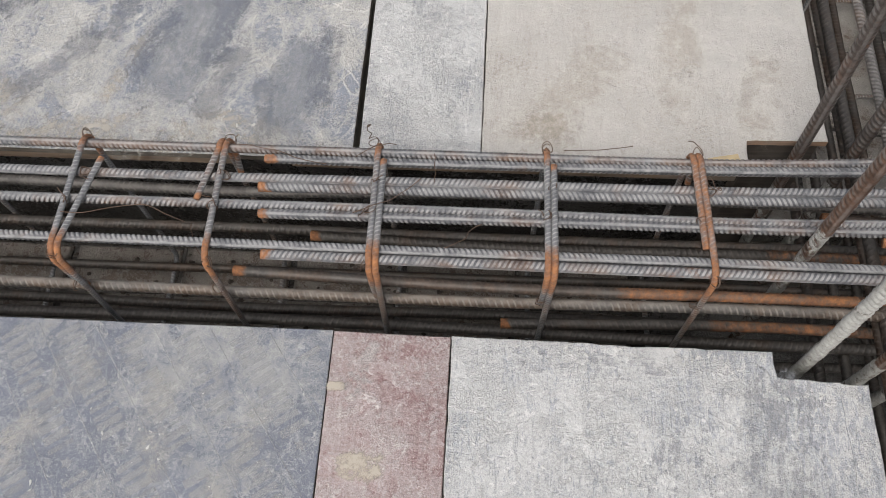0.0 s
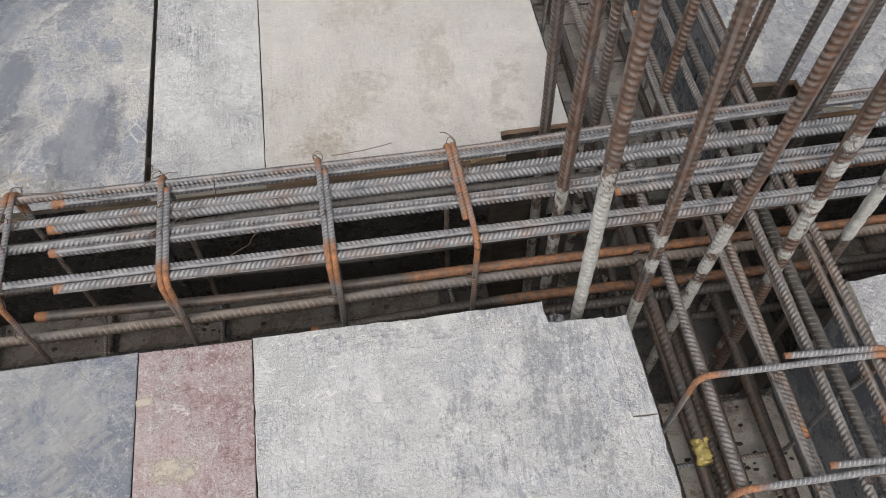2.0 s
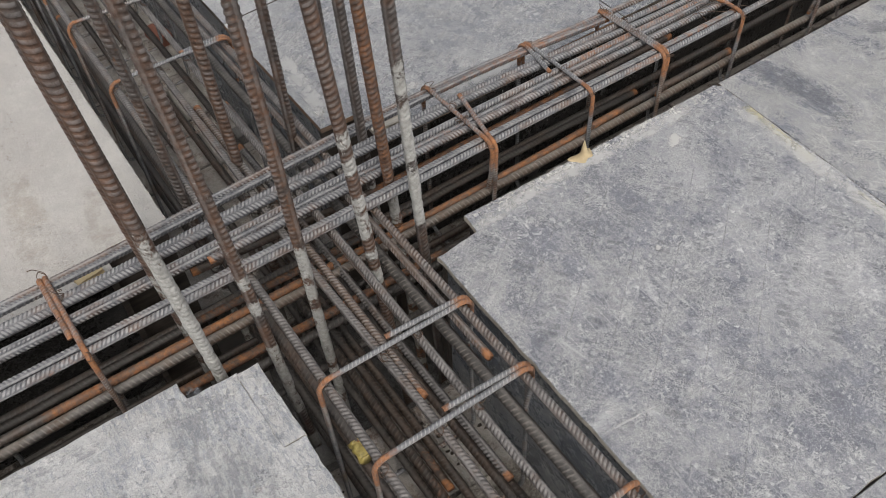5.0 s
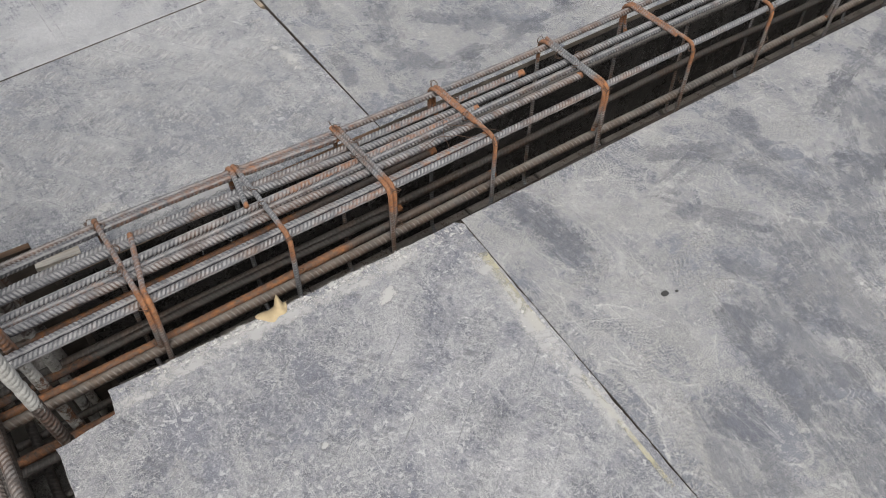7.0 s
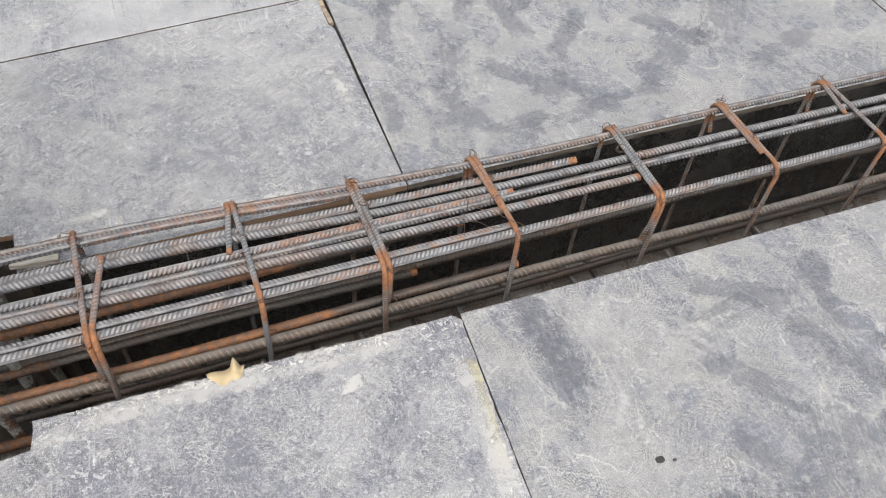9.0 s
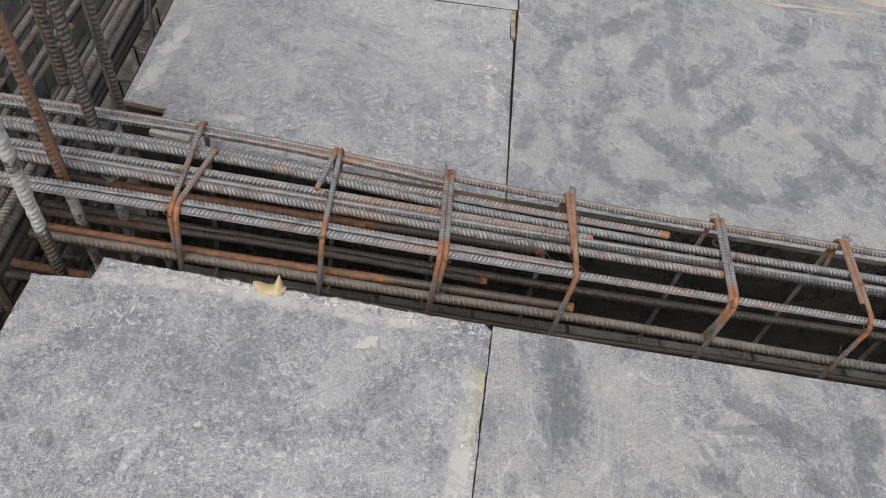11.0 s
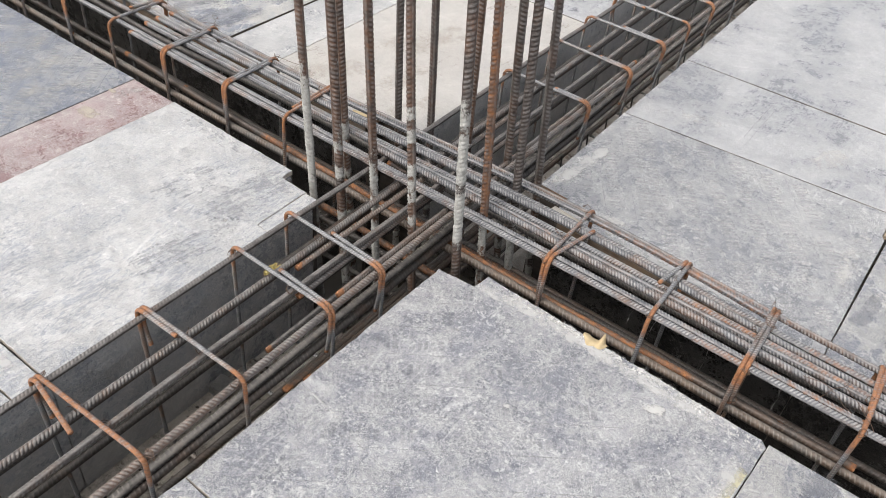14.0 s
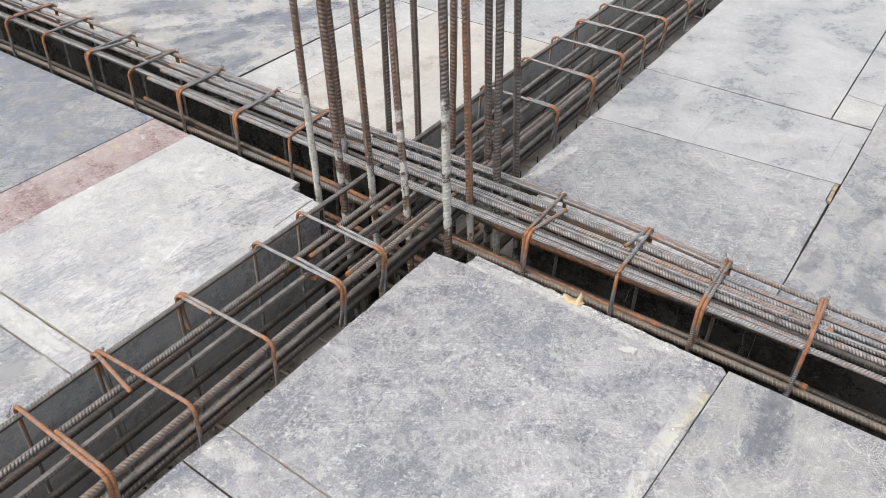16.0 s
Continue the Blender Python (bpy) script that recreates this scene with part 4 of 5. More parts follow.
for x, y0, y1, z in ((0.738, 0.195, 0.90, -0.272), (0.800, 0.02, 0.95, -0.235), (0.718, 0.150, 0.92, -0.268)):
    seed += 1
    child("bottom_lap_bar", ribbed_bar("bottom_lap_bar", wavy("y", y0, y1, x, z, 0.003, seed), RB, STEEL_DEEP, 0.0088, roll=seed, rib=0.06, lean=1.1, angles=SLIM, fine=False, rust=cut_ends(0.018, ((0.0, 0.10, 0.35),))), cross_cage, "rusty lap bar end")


def stirrup_mesh(name, a, b, top, bottom, side, tail, drop, flip=1, rusty=0.0, splay=0.0):
    """A bent link in the plane across the beam: legs at a and b; its two ends lap at one top corner.
    side 0: at a, 1: at b. splay: how far the tail swings out of the plane. tail: the length of the end that lies along the top, drop: of the one that hangs down the leg."""
    bend = 0.020
    c0, c1 = (a, b) if side == 0 else (b, a)
    s = 1 if c1 > c0 else -1
    off = flip * 2.15 * RS

    def corner(cx, cz, from_angle, to_angle, lift):
        return [(lift, cx + bend * math.cos(t), cz + bend * math.sin(t)) for t in np.linspace(from_angle, to_angle, 7)]

    up, right, left, down = math.pi / 2, (0 if s < 0 else math.pi), (math.pi if s < 0 else 0), -math.pi / 2
    if s > 0:
        first, second, third, fourth = (up, math.pi), (math.pi, 1.5 * math.pi), (1.5 * math.pi, 2 * math.pi), (0, up)
        last = (up, math.pi)
    else:
        first, second, third, fourth = (up, 0), (0, -up), (-up, -math.pi), (math.pi, up)
        last = (up, 0)
    path = [(off + splay, c0 + s * (bend + tail), top), (off + splay * 0.5, c0 + s * (bend + tail * 0.5), top)]
    path += corner(c0 + s * bend, top - bend, *first, off)
    path += [(off * 0.6, c0, (top + bottom) / 2)]
    path += corner(c0 + s * bend, bottom + bend, *second, off * 0.2)
    path += [(0, (c0 + c1) / 2, bottom)]
    path += corner(c1 - s * bend, bottom + bend, *third, 0)
    path += [(0, c1, (top + bottom) / 2)]
    path += corner(c1 - s * bend, top - bend, *fourth, 0)
    path += [(0, (c0 + c1) / 2, top)]
    path += corner(c0 + s * bend, top - bend, *last, 0)
    path += [(0, c0 + s * 0.002, top - bend - drop * 0.5), (0, c0 + s * 0.010, top - bend - drop)]
    line = straight(path, 0.004)

    def rust(q, length, verts):
        y, z = verts[:, 1], verts[:, 2]
        near = np.zeros(len(y))
        for cy in (a, b):
            d = np.hypot(np.maximum(np.abs(y - cy) - 0.012, 0), np.maximum(top - 0.035 - z, 0))
            near = np.maximum(near, np.clip(0.86 - d / 0.048, 0, 1))
        near = np.maximum(near, rusty * np.clip((z - top + 0.12) / 0.08, 0, 1))
        return np.maximum(near, np.clip(1.2 - np.minimum(q, length - q) / 0.012, 0, 1))

    return ribbed_bar(name, line, RS, STEEL_TIE, pitch=0.0060, rust=rust, rib=0.09, lean=1.2, angles=SLIM, fine=False)


TOP_S, BOT_S = 0.0810, -0.318
kinds = {}
for key, side, tail, drop, flip, splay, rusty in (("s_long", 0, 0.135, 0.11, 1, 0.0, 0.0), ("s_wide", 0, 0.125, 0.10, 1, 0.024, 0.0), ("s_orange", 0, 0.105, 0.10, 1, 0.026, 0.45), ("s_mid", 0, 0.095, 0.10, 1, 0.0, 0.0), ("n_mid", 1, 0.080, 0.06, -1, -0.016, 0.0),
                                                  ("n_long", 1, 0.125, 0.05, -1, 0.0, 0.55), ("n_orange", 1, 0.112, 0.05, -1, 0.006, 0.62), ("s_full", 0, 0.158, 0.09, 1, 0.0, 0.0), ("s_full_back", 0, 0.158, 0.09, -1, 0.0, 0.0)):
    kinds[key] = stirrup_mesh("stirrup", 0.5270, 0.7130, TOP_S, BOT_S, side, tail, drop, flip, rusty, splay)
for x, key, turn in ((-2.1, "n_mid", 0), (-1.9, "s_mid", 1), (-1.7, "n_mid", -1), (-1.5, "s_long", 1), (-1.30, "n_mid", 0), (-1.10, "s_mid", 1), (-0.893, "n_long", -1), (-0.70, "n_mid", 1), (-0.482, "s_wide", -0.5),
                     (-0.283, "n_mid", 0), (-0.075, "s_long", 0.4), (0.150, "s_long", 0.3), (0.353, "n_long", 1.2), (1.072, "s_orange", 0.4), (1.303, "n_mid", 0.3), (1.493, "s_full_back", 0.6),
                     (1.700, "n_orange", 0.5), (1.953, "s_full", 0.2), (2.187, "n_long", 0.6), (2.418, "n_mid", 1), (2.665, "s_mid", 0), (2.9, "n_mid", 0), (3.12, "n_mid", 1), (3.35, "s_long", 0)):
    wide = 1 + 0.9 * np.interp(x, [p[0] for p in BULGE], [p[1] for p in BULGE]) / 0.186
    child("stirrup", kinds[key], beam_cage, "", pose(x, 0, 0) @ pose(0, 0.62, 0, 0, 0, turn * 1.6) @ pose(0, -0.093, 0) @ Matrix.Diagonal((1, wide, 1, 1)) @ pose(0, -0.527, 0))
TOP_C, BOT_C = 0.0760, -0.312
kinds_c = {}
for key, side, tail, drop, flip, splay in (("e_mid", 1, 0.085, 0.09, 1, 0.0), ("e_long", 1, 0.120, 0.10, 1, 0.005), ("w_mid", 0, 0.085, 0.08, -1, 0.0), ("w_long", 0, 0.110, 0.09, -1, 0.0), ("w_rusty", 0, 0.120, 0.09, -1, -0.028), ("e_rusty", 1, 0.125, 0.10, 1, 0.0)):
    kinds_c[key] = stirrup_mesh("stirrup", 0.5960, 0.8525, TOP_C, BOT_C, side, tail, drop, flip, 0.62 if "rusty" in key else 0.0, splay)
flat = pose(0, 0, 0, 0, 0, 90) @ Matrix.Diagonal((1, -1, 1, 1))
for y, key, turn in ((-0.79, "w_mid", 0), (-0.620, "e_long", 1), (-0.437, "e_rusty", -1), (-0.262, "w_rusty", 1.5), (-0.062, "w_mid", 0.5), (0.147, "e_long", -0.5), (0.290, "e_long", -0.8), (1.110, "e_mid", 0.5), (1.355, "e_mid", -1), (1.567, "e_long", 1), (1.757, "w_mid", 0),
                     (1.945, "e_mid", 0.5), (2.180, "w_mid", 0), (2.40, "e_mid", 0), (2.62, "w_mid", 0), (2.84, "e_mid", 0), (3.05, "e_mid", 0)):
    child("stirrup", kinds_c[key], cross_cage, "", pose(0, y, 0) @ pose(0.725, 0, 0, 0, 0, turn * 1.4) @ pose(-0.725, 0, 0) @ flat)


# upright column bars: foot, lean, and how high the cement splash reaches
def splash(reach, amount, base, floor, gaps, seed):
    """Cement on a column bar between floor and reach, knocked off in places (gaps), with a thinner coat (base) further down."""
    def value(s, length, verts):
        z = verts[:, 2]
        coat = amount * np.clip(0.5 + (reach - z) / 0.16, 0, 1) * np.clip(0.5 + (z - floor) / 0.06, 0, 1)
        bare = np.sin(43 * z + seed) + np.sin(97 * z + 2.3 * seed) + np.sin(19 * z + 4.1 * seed) + 0.9 * np.sin(310 * (verts[:, 0] - verts[:, 1]) + 23 * z)
        return np.maximum(coat, base * np.clip(1.7 - z * 3.0, 0, 1)) - gaps * np.clip(0.5 * bare, 0, 1)
    return value


def column_rust(amount):
    return lambda s, length, verts: np.full(len(verts), amount)


def column_bar(i, x, y, ax, ay, reach, amount, base, fire, floor=-0.70, gaps=0.4):
    r = np.random.default_rng(300 + i)
    line = glide([(x + ax * z + r.normal(0, 0.001), y + ay * z + r.normal(0, 0.001), z) for z in (-0.66, -0.2, 0.1, 0.4, 0.8, 1.25)], 0.03)
    child("column_bar", ribbed_bar("column_bar", line, 0.0088, STEEL_COLUMN, pitch=0.0100, roll=i * 0.9, rust=column_rust(fire), cement=splash(reach, amount, base, floor, gaps, 1.7 * i), rib=0.10, lean=1.1), column_cage)


# the southern row, caked with cement
for i, row in enumerate(((0.5010, 0.4710, -0.048, -0.022, 0.30, 0.88, 0.42, 0.15, -0.70, 0.30), (0.5910, 0.4690, -0.055, -0.030, 0.20, 0.74, 0.30, 0.20, -0.70, 0.60), (0.6820, 0.4750, -0.036, -0.064, 0.14, 0.92, 0.14, 0.30, -0.70, 0.45),
                         (0.7920, 0.4660, -0.070, -0.025, 0.35, 0.74, 0.22, 0.22, -0.06, 0.75), (0.8950, 0.4870, -0.056, -0.022, 0.38, 0.88, 0.16, 0.24, 0.02, 0.35))):
    column_bar(i, *row)
# the northern row and the bars between
for i, row in enumerate(((0.5110, 0.7670, -0.042, -0.011, -0.02, 0.7, 0.0, 0.22), (0.5990, 0.7830, -0.046, -0.025, -0.06, 0.7, 0.0, 0.26), (0.7100, 0.7870, -0.028, -0.031, -0.02, 0.7, 0.0, 0.24), (0.8200, 0.7900, -0.027, -0.077, -0.03, 0.7, 0.08, 0.18),
                         (0.9120, 0.7860, -0.048, -0.087, -0.06, 0.7, 0.0, 0.15), (0.8970, 0.5800, -0.062, -0.038, 0.10, 0.62, 0.12, 0.46), (0.9100, 0.6870, -0.047, -0.043, 0.00, 0.7, 0.10, 0.16), (0.4930, 0.5960, -0.040, -0.049, 0.12, 0.66, 0.2, 0.2))):
    column_bar(5 + i, *row)


# tying wire: a loop with twisted ends
def tie_mesh(k):
    r = np.random.default_rng(50 + k)
    t = np.linspace(0, 2 * math.pi * 1.6, 26)
    loop = np.stack([0.0062 * np.cos(t) + 0.0015 * np.sin(2 * t), 0.0072 * np.sin(t), 0.004 * np.sin(t + k) + 0.0006 * t], axis=1)
    tail = [loop[-1]]
    way = np.array([r.normal(0, 0.6), r.normal(0, 0.6), 0.7])
    for j in range(6):
        way = way + r.normal(0, 0.55, 3)
        way /= np.linalg.norm(way)
        tail.append(tail[-1] + way * (0.0026 + 0.0016 * k))
    if k < 4:
        return tube("tie_wire", glide(np.vstack([loop, tail[1:3 + k % 2]]), 0.0015), 0.00065, WIRE, 5)
    eye_t = np.linspace(0, 2 * math.pi, 9)
    eye_ring = tail[-1] + np.stack([0.0024 * np.sin(eye_t), 0.0024 * (1 - np.cos(eye_t)), 0 * eye_t], axis=1)
    line = np.vstack([loop, tail[1:], eye_ring[1:]])
    return tube("tie_wire", glide(line, 0.0015), 0.0006, WIRE, 5)


ties = [tie_mesh(k) for k in range(5)]
SORT = (0, 1, 2, 3, 0, 1, 2, 3, 4)
r = np.random.default_rng(77)
for x in (-0.893, -0.70, -0.482, -0.283, -0.075, 0.150, 0.353, 1.072, 1.303, 1.493, 1.700, 1.953, 2.187, 2.418):
    for y, z in ((0.7100, 0.077), (0.5290, 0.070), (0.6500, 0.078), (0.5285, -0.012), (0.607, 0.078)):
        if r.random() < 0.95:
            child("tie_wire", ties[SORT[r.integers(9)]], beam_cage, "", pose(x + r.normal(0, 0.004), y, z, r.uniform(-40, 40), r.uniform(-30, 30), r.uniform(0, 360)))
for y in (-0.437, -0.262, -0.062, 0.142, 0.288, 1.110, 1.355, 1.567, 1.757):
    for x, z in ((0.603, 0.062), (0.8475, 0.060), (0.694, 0.064), (0.756, 0.064)):
        if r.random() < 0.95:
            child("tie_wire", ties[SORT[r.integers(9)]], cross_cage, "", pose(x, y + r.normal(0, 0.004), z, r.uniform(-40, 40), r.uniform(-30, 30), r.uniform(0, 360)))
# loose wire ends lying over the bars
for x, y, z, turn, length in ((-0.48, 0.585, 0.086, -25, 0.17), (-0.27, 0.695, 0.090, -8, 0.13), (-0.10, 0.60, 0.084, 40, 0.10), (-0.05, 0.70, 0.092, 160, 0.06), (0.02, 0.556, 0.080, 35, 0.06), (0.17, 0.70, 0.092, -5, 0.09),
                              (0.0, 0.69, 0.090, -70, 0.05), (1.58, 0.575, 0.084, 30, 0.11), (1.65, 0.60, 0.086, -35, 0.10), (1.62, 0.55, 0.082, 70, 0.09), (-0.29, 0.54, 0.060, 200, 0.06)):
    pts = [(0, 0, 0)]
    way = np.array([1.0, 0, 0.02])
    for j in range(6):
        way = way + r.normal(0, 0.22, 3) * (1, 1, 0.25)
        way /= np.linalg.norm(way)
        pts.append(tuple(np.array(pts[-1]) + way * length / 6))
    child("loose_wire", tube("loose_wire", glide(pts, 0.003), 0.0006, WIRE, 5), beam_cage, "", pose(x, y, z, 0, 0, turn))


# ---- marks on the boards ----
def half_width(kind, f):
    """Half the width of a mark's outline at f (0 to 1) of its length."""
    if kind == "sole":
        ball, heel = math.exp(-((f - 0.68) / 0.22) ** 2), math.exp(-((f - 0.16) / 0.17) ** 2)
        return max(ball, 0.85 * heel, 0.74) * min(1.0, math.sqrt(max(0.0, min(f, 1 - f)) / 0.10 + 0.02))
    if kind == "blob":
        return math.sqrt(max(0.0, 1 - (2 * f - 1) ** 2)) + 0.02
    return 1.0


marks = []


def mark(name, parent, kind, x, y, turn, length, width, material, label="", z=0.0007):
    nu, nv = 18, 8
    marks.append(name)
    z += 0.00004 * (len(marks) % 40)
    verts, fade, along, across = [], [], [], []
    for i in range(nu + 1):
        f = i / nu
        w = half_width(kind, f) * width / 2
        for j in range(nv + 1):
            v = 2 * j / nv - 1
            verts.append(((f - 0.5) * length, v * w, 0))
            if kind == "bar":
                fade.append(1.0)
            else:
                fade.append(min(1.0, (1 - abs(v)) * 1.7, (1 - abs(2 * f - 1)) * 2.4))
            along.append((f - 0.5) * length)
            across.append(v * w)
    k = nv + 1
    faces = [(i * k + j, (i + 1) * k + j, (i + 1) * k + j + 1, i * k + j + 1) for i in range(nu) for j in range(nv)]
    me = mesh_of(name, verts, faces, [material], {"fade": fade, "along": along, "across": across})
    top = parent.data.vertices[0].co.z
    return child(name, me, parent, label, pose(x, y, top + z, 0, 0, turn))


def prints(parent, rows, material, name="shoe_print", length=0.31, width=0.125, kind="sole"):
    for x, y, turn, scale in rows:
        mark(name, parent, kind, x, y, turn, length * scale, width * scale, material)


def printed_rows(parent, x, y, turn, rows, gap, length, material, seed):
    """Rows of faded print along turn: a thin rule with a line of plain bars beside it, one mesh a row."""
    r = np.random.default_rng(seed)
    top = parent.data.vertices[0].co.z
    low = [min(v.co[k] for v in parent.data.vertices) + 0.004 for k in range(2)]
    high = [max(v.co[k] for v in parent.data.vertices) - 0.004 for k in range(2)]
    for k in range(rows):
        verts, faces, fade = [], [], []
        across = radians(turn + 90)
        at = pose(x + math.cos(across) * gap * k, y + math.sin(across) * gap * k, top + 0.0004, 0, 0, turn)

        def slab(u0, u1, v0, v1, skew=0.0):
            corners = [(u0, v0, 0), (u1, v0, 0), (u1 + skew, v1, 0), (u0 + skew, v1, 0)]
            for c in corners:
                p = at @ Vector(c)
                if not (low[0] < p.x < high[0] and low[1] < p.y < high[1]):
                    return
            n = len(verts)
            verts.extend(corners)
            faces.append((n, n + 1, n + 2, n + 3))
            fade.extend([0.85 + r.uniform(-0.15, 0.15)] * 4)

        u = 0.0
        while u < length:
            slab(u, min(length, u + 0.03), 0, 0.0016)
            u += 0.03
        u = r.uniform(0, 0.05)
        while u < length - 0.03:
            for _ in range(r.integers(10, 17)):
                if u + 0.026 > length:
                    break
                w = r.choice((0.0065, 0.0085, 0.011))
                slab(u, u + w, 0.013, 0.046 if r.random() < 0.85 else 0.037)
                u += w + r.uniform(0.004, 0.007)
            if u + 0.03 < length:
                n = len(verts)
                corner = [(u + 0.013 + (0.010 if k % 2 == 0 else 0.0042) * math.cos(k * math.pi / 5), 0.028 + (0.010 if k % 2 == 0 else 0.0042) * math.sin(k * math.pi / 5), 0) for k in range(10)]
                if all(low[0] < (at @ Vector(c)).x < high[0] and low[1] < (at @ Vector(c)).y < high[1] for c in corner):
                    verts.extend(corner)
                    faces.append(tuple(range(n, n + 10)))
                    fade.extend([0.8] * 10)
            u += 0.034
        if faces:
            child("faded_print", mesh_of("faded_print", verts, faces, [material], {"fade": fade}), parent, "", at)


for k in range(8):
    x = -0.128 - k * 0.0775
    start = 0.462 if x < -0.14 else 0.455
    reach = min(0.75, (-0.128 - x) / math.cos(radians(54.4)))
    if reach > 0.05:
        printed_rows(board_lettered, x, start, -54.4, 1, 0.06, reach, PRINT, 20 + k)
for k in range(9):
    y = -0.19 + k * 0.085
    x = 0.905
    reach = min((1.535 - x) / math.cos(radians(36.6)), (0.425 - y) / math.sin(radians(36.6)))
    if reach > 0.06:
        printed_rows(board_centre, x, y, 36.6, 1, 0.06, reach, PRINT_FAINT, 40 + k)
        mark("printed_rule", board_centre, "line", x + 0.5 * reach * math.cos(radians(36.6)), y + 0.5 * reach * math.sin(radians(36.6)), 36.6, reach, 0.0022, SCRATCH)
for x in (1.02, 1.13, 1.25, 1.375, 1.50):
    printed_rows(board_centre, x, -0.19, 36.6, 1, 0.06, (1.53 - x) / math.cos(radians(36.6)), PRINT_FAINT, int(x * 100))
for k in range(6):
    x = 0.915 + k * 0.083
    y = 1.262 + (x - 0.9) * 0.085
    reach = min((y - 0.76) / math.sin(radians(56.7)), (1.585 - x) / math.cos(radians(56.7)))
    printed_rows(board_ne, x, y, -56.7, 1, 0.06, reach, PRINT_NE, 60 + k)
for k in range(4):
    y = 1.21 - k * 0.125
    printed_rows(board_ne, 0.905, y, -56.7, 1, 0.06, (y - 0.845) / math.sin(radians(56.7)), PRINT_NE, 70 + k)

# shoe prints and scuffs
prints(board_east, ((1.700, 0.375, 92, 0.80), (2.04, 0.365, -30, 0.75), (2.17, 0.335, 75, 0.70), (1.955, 0.225, -48, 0.80), (1.80, -0.02, 80, 0.95), (1.905, 0.112, -60, 0.55), (2.285, 0.165, -35, 0.7), (1.925, -0.03, -60, 0.5),
                    (2.12, 0.22, -62, 0.75), (2.40, 0.33, 20, 0.7), (2.45, 0.10, -70, 0.8), (2.58, 0.27, -40, 0.8), (2.22, -0.05, -50, 0.8), (1.68, -0.10, 70, 0.8), (2.66, 0.39, 15, 0.8), (2.05, -0.18, 60, 0.8)), SCUFF)
prints(board_east, ((1.640, 0.060, 75, 0.55), (2.020, -0.010, -42, 0.80), (1.690, 0.250, 5, 0.45), (2.10, 0.30, -50, 0.6), (1.86, 0.20, 10, 0.5), (2.33, 0.02, -30, 0.8), (1.60, -0.05, 65, 0.6)), TREAD)
prints(board_east, ((1.754, 0.194, 0, 1.0), (1.809, 0.154, 0, 1.0), (1.842, 0.118, 0, 1.1), (2.00, -0.06, 0, 1.0), (2.20, 0.20, 0, 0.9)), RINGS, "ring_print", 0.058, 0.058, "blob")
prints(board_o, ((1.900, 1.235, 65, 0.75), (1.965, 1.170, 95, 0.75), (1.757, 0.925, -72, 0.75), (1.915, 0.955, -45, 0.80), (1.845, 0.840, 5, 0.60), (2.063, 1.065, 48, 0.80), (2.015, 0.885, -60, 0.7), (2.205, 1.290, 30, 0.6), (2.115, 0.855, 0, 0.6),
                 (2.40, 1.20, 70, 0.8), (1.985, 1.420, 85, 0.7), (1.635, 0.935, 80, 0.5), (1.86, 1.37, 45, 0.7), (2.30, 1.02, -50, 0.8), (2.50, 0.90, 20, 0.8), (2.28, 1.42, 60, 0.7), (2.62, 1.12, -35, 0.8), (1.70, 1.20, 75, 0.6), (2.42, 1.36, 10, 0.6)), SCUFF)
prints(board_o, ((2.225, 0.870, 78, 0.6), (1.668, 1.030, 60, 0.55), (1.90, 1.27, 70, 0.5), (2.36, 1.30, 80, 0.6), (1.70, 0.86, 85, 0.5), (2.08, 1.20, 20, 0.6)), TREAD)
prints(board_o, ((1.887, 1.383, 0, 1.0), (2.165, 0.981, 0, 1.0), (1.66, 1.16, 0, 0.8), (2.24, 1.15, 0, 0.8)), RINGS, "ring_print", 0.055, 0.055, "blob")
prints(board_nw, ((-0.457, 0.930, 65, 0.62), (-0.352, 0.985, 82, 0.85), (-0.340, 0.872, 75, 0.72), (-0.186, 0.905, 88, 0.72), (-0.605, 0.893, 50, 0.75), (-0.265, 0.820, 100, 0.55),
                  (-0.52, 1.01, 80, 0.7), (-0.66, 1.05, 40, 0.8), (-0.80, 0.90, 65, 0.9), (-0.42, 1.16, 75, 0.9), (-0.25, 1.20, 50, 0.8), (-0.72, 1.25, 30, 0.9), (-0.95, 1.05, 60, 0.9), (-0.55, 1.40, 70, 0.9), (-0.30, 1.45, 40, 0.8), (-1.10, 0.86, 20, 0.8)), SCUFF)
prints(board_nw, ((-0.65, 0.985, 0, 1.1), (-0.255, 0.895, 0, 0.8), (-0.21, 1.03, 0, 1.0)), RINGS, "ring_print", 0.055, 0.055, "blob")
prints(board_nw, ((-0.28, 0.935, 70, 0.6), (-0.58, 0.97, 60, 0.6)), TREAD)
for x, y, turn, length, width in ((-0.44, 0.765, 2, 0.62, 0.12), (-0.495, 0.885, 72, 0.22, 0.045), (-0.8, 0.80, 0, 0.5, 0.2)):
    mark("sand_patch", board_nw, "blob", x, y, turn, length, width, SAND, "pale sandy dust")
prints(board_lettered, ((-0.47, 0.36, 60, 0.8), (-0.33, 0.33, 95, 0.7), (-0.60, 0.30, 75, 0.8), (-0.22, 0.30, 70, 0.6), (-0.75, 0.35, 60, 0.9), (-0.9, 0.2, 70, 0.9)), SAND_FAINT, "dust_patch")

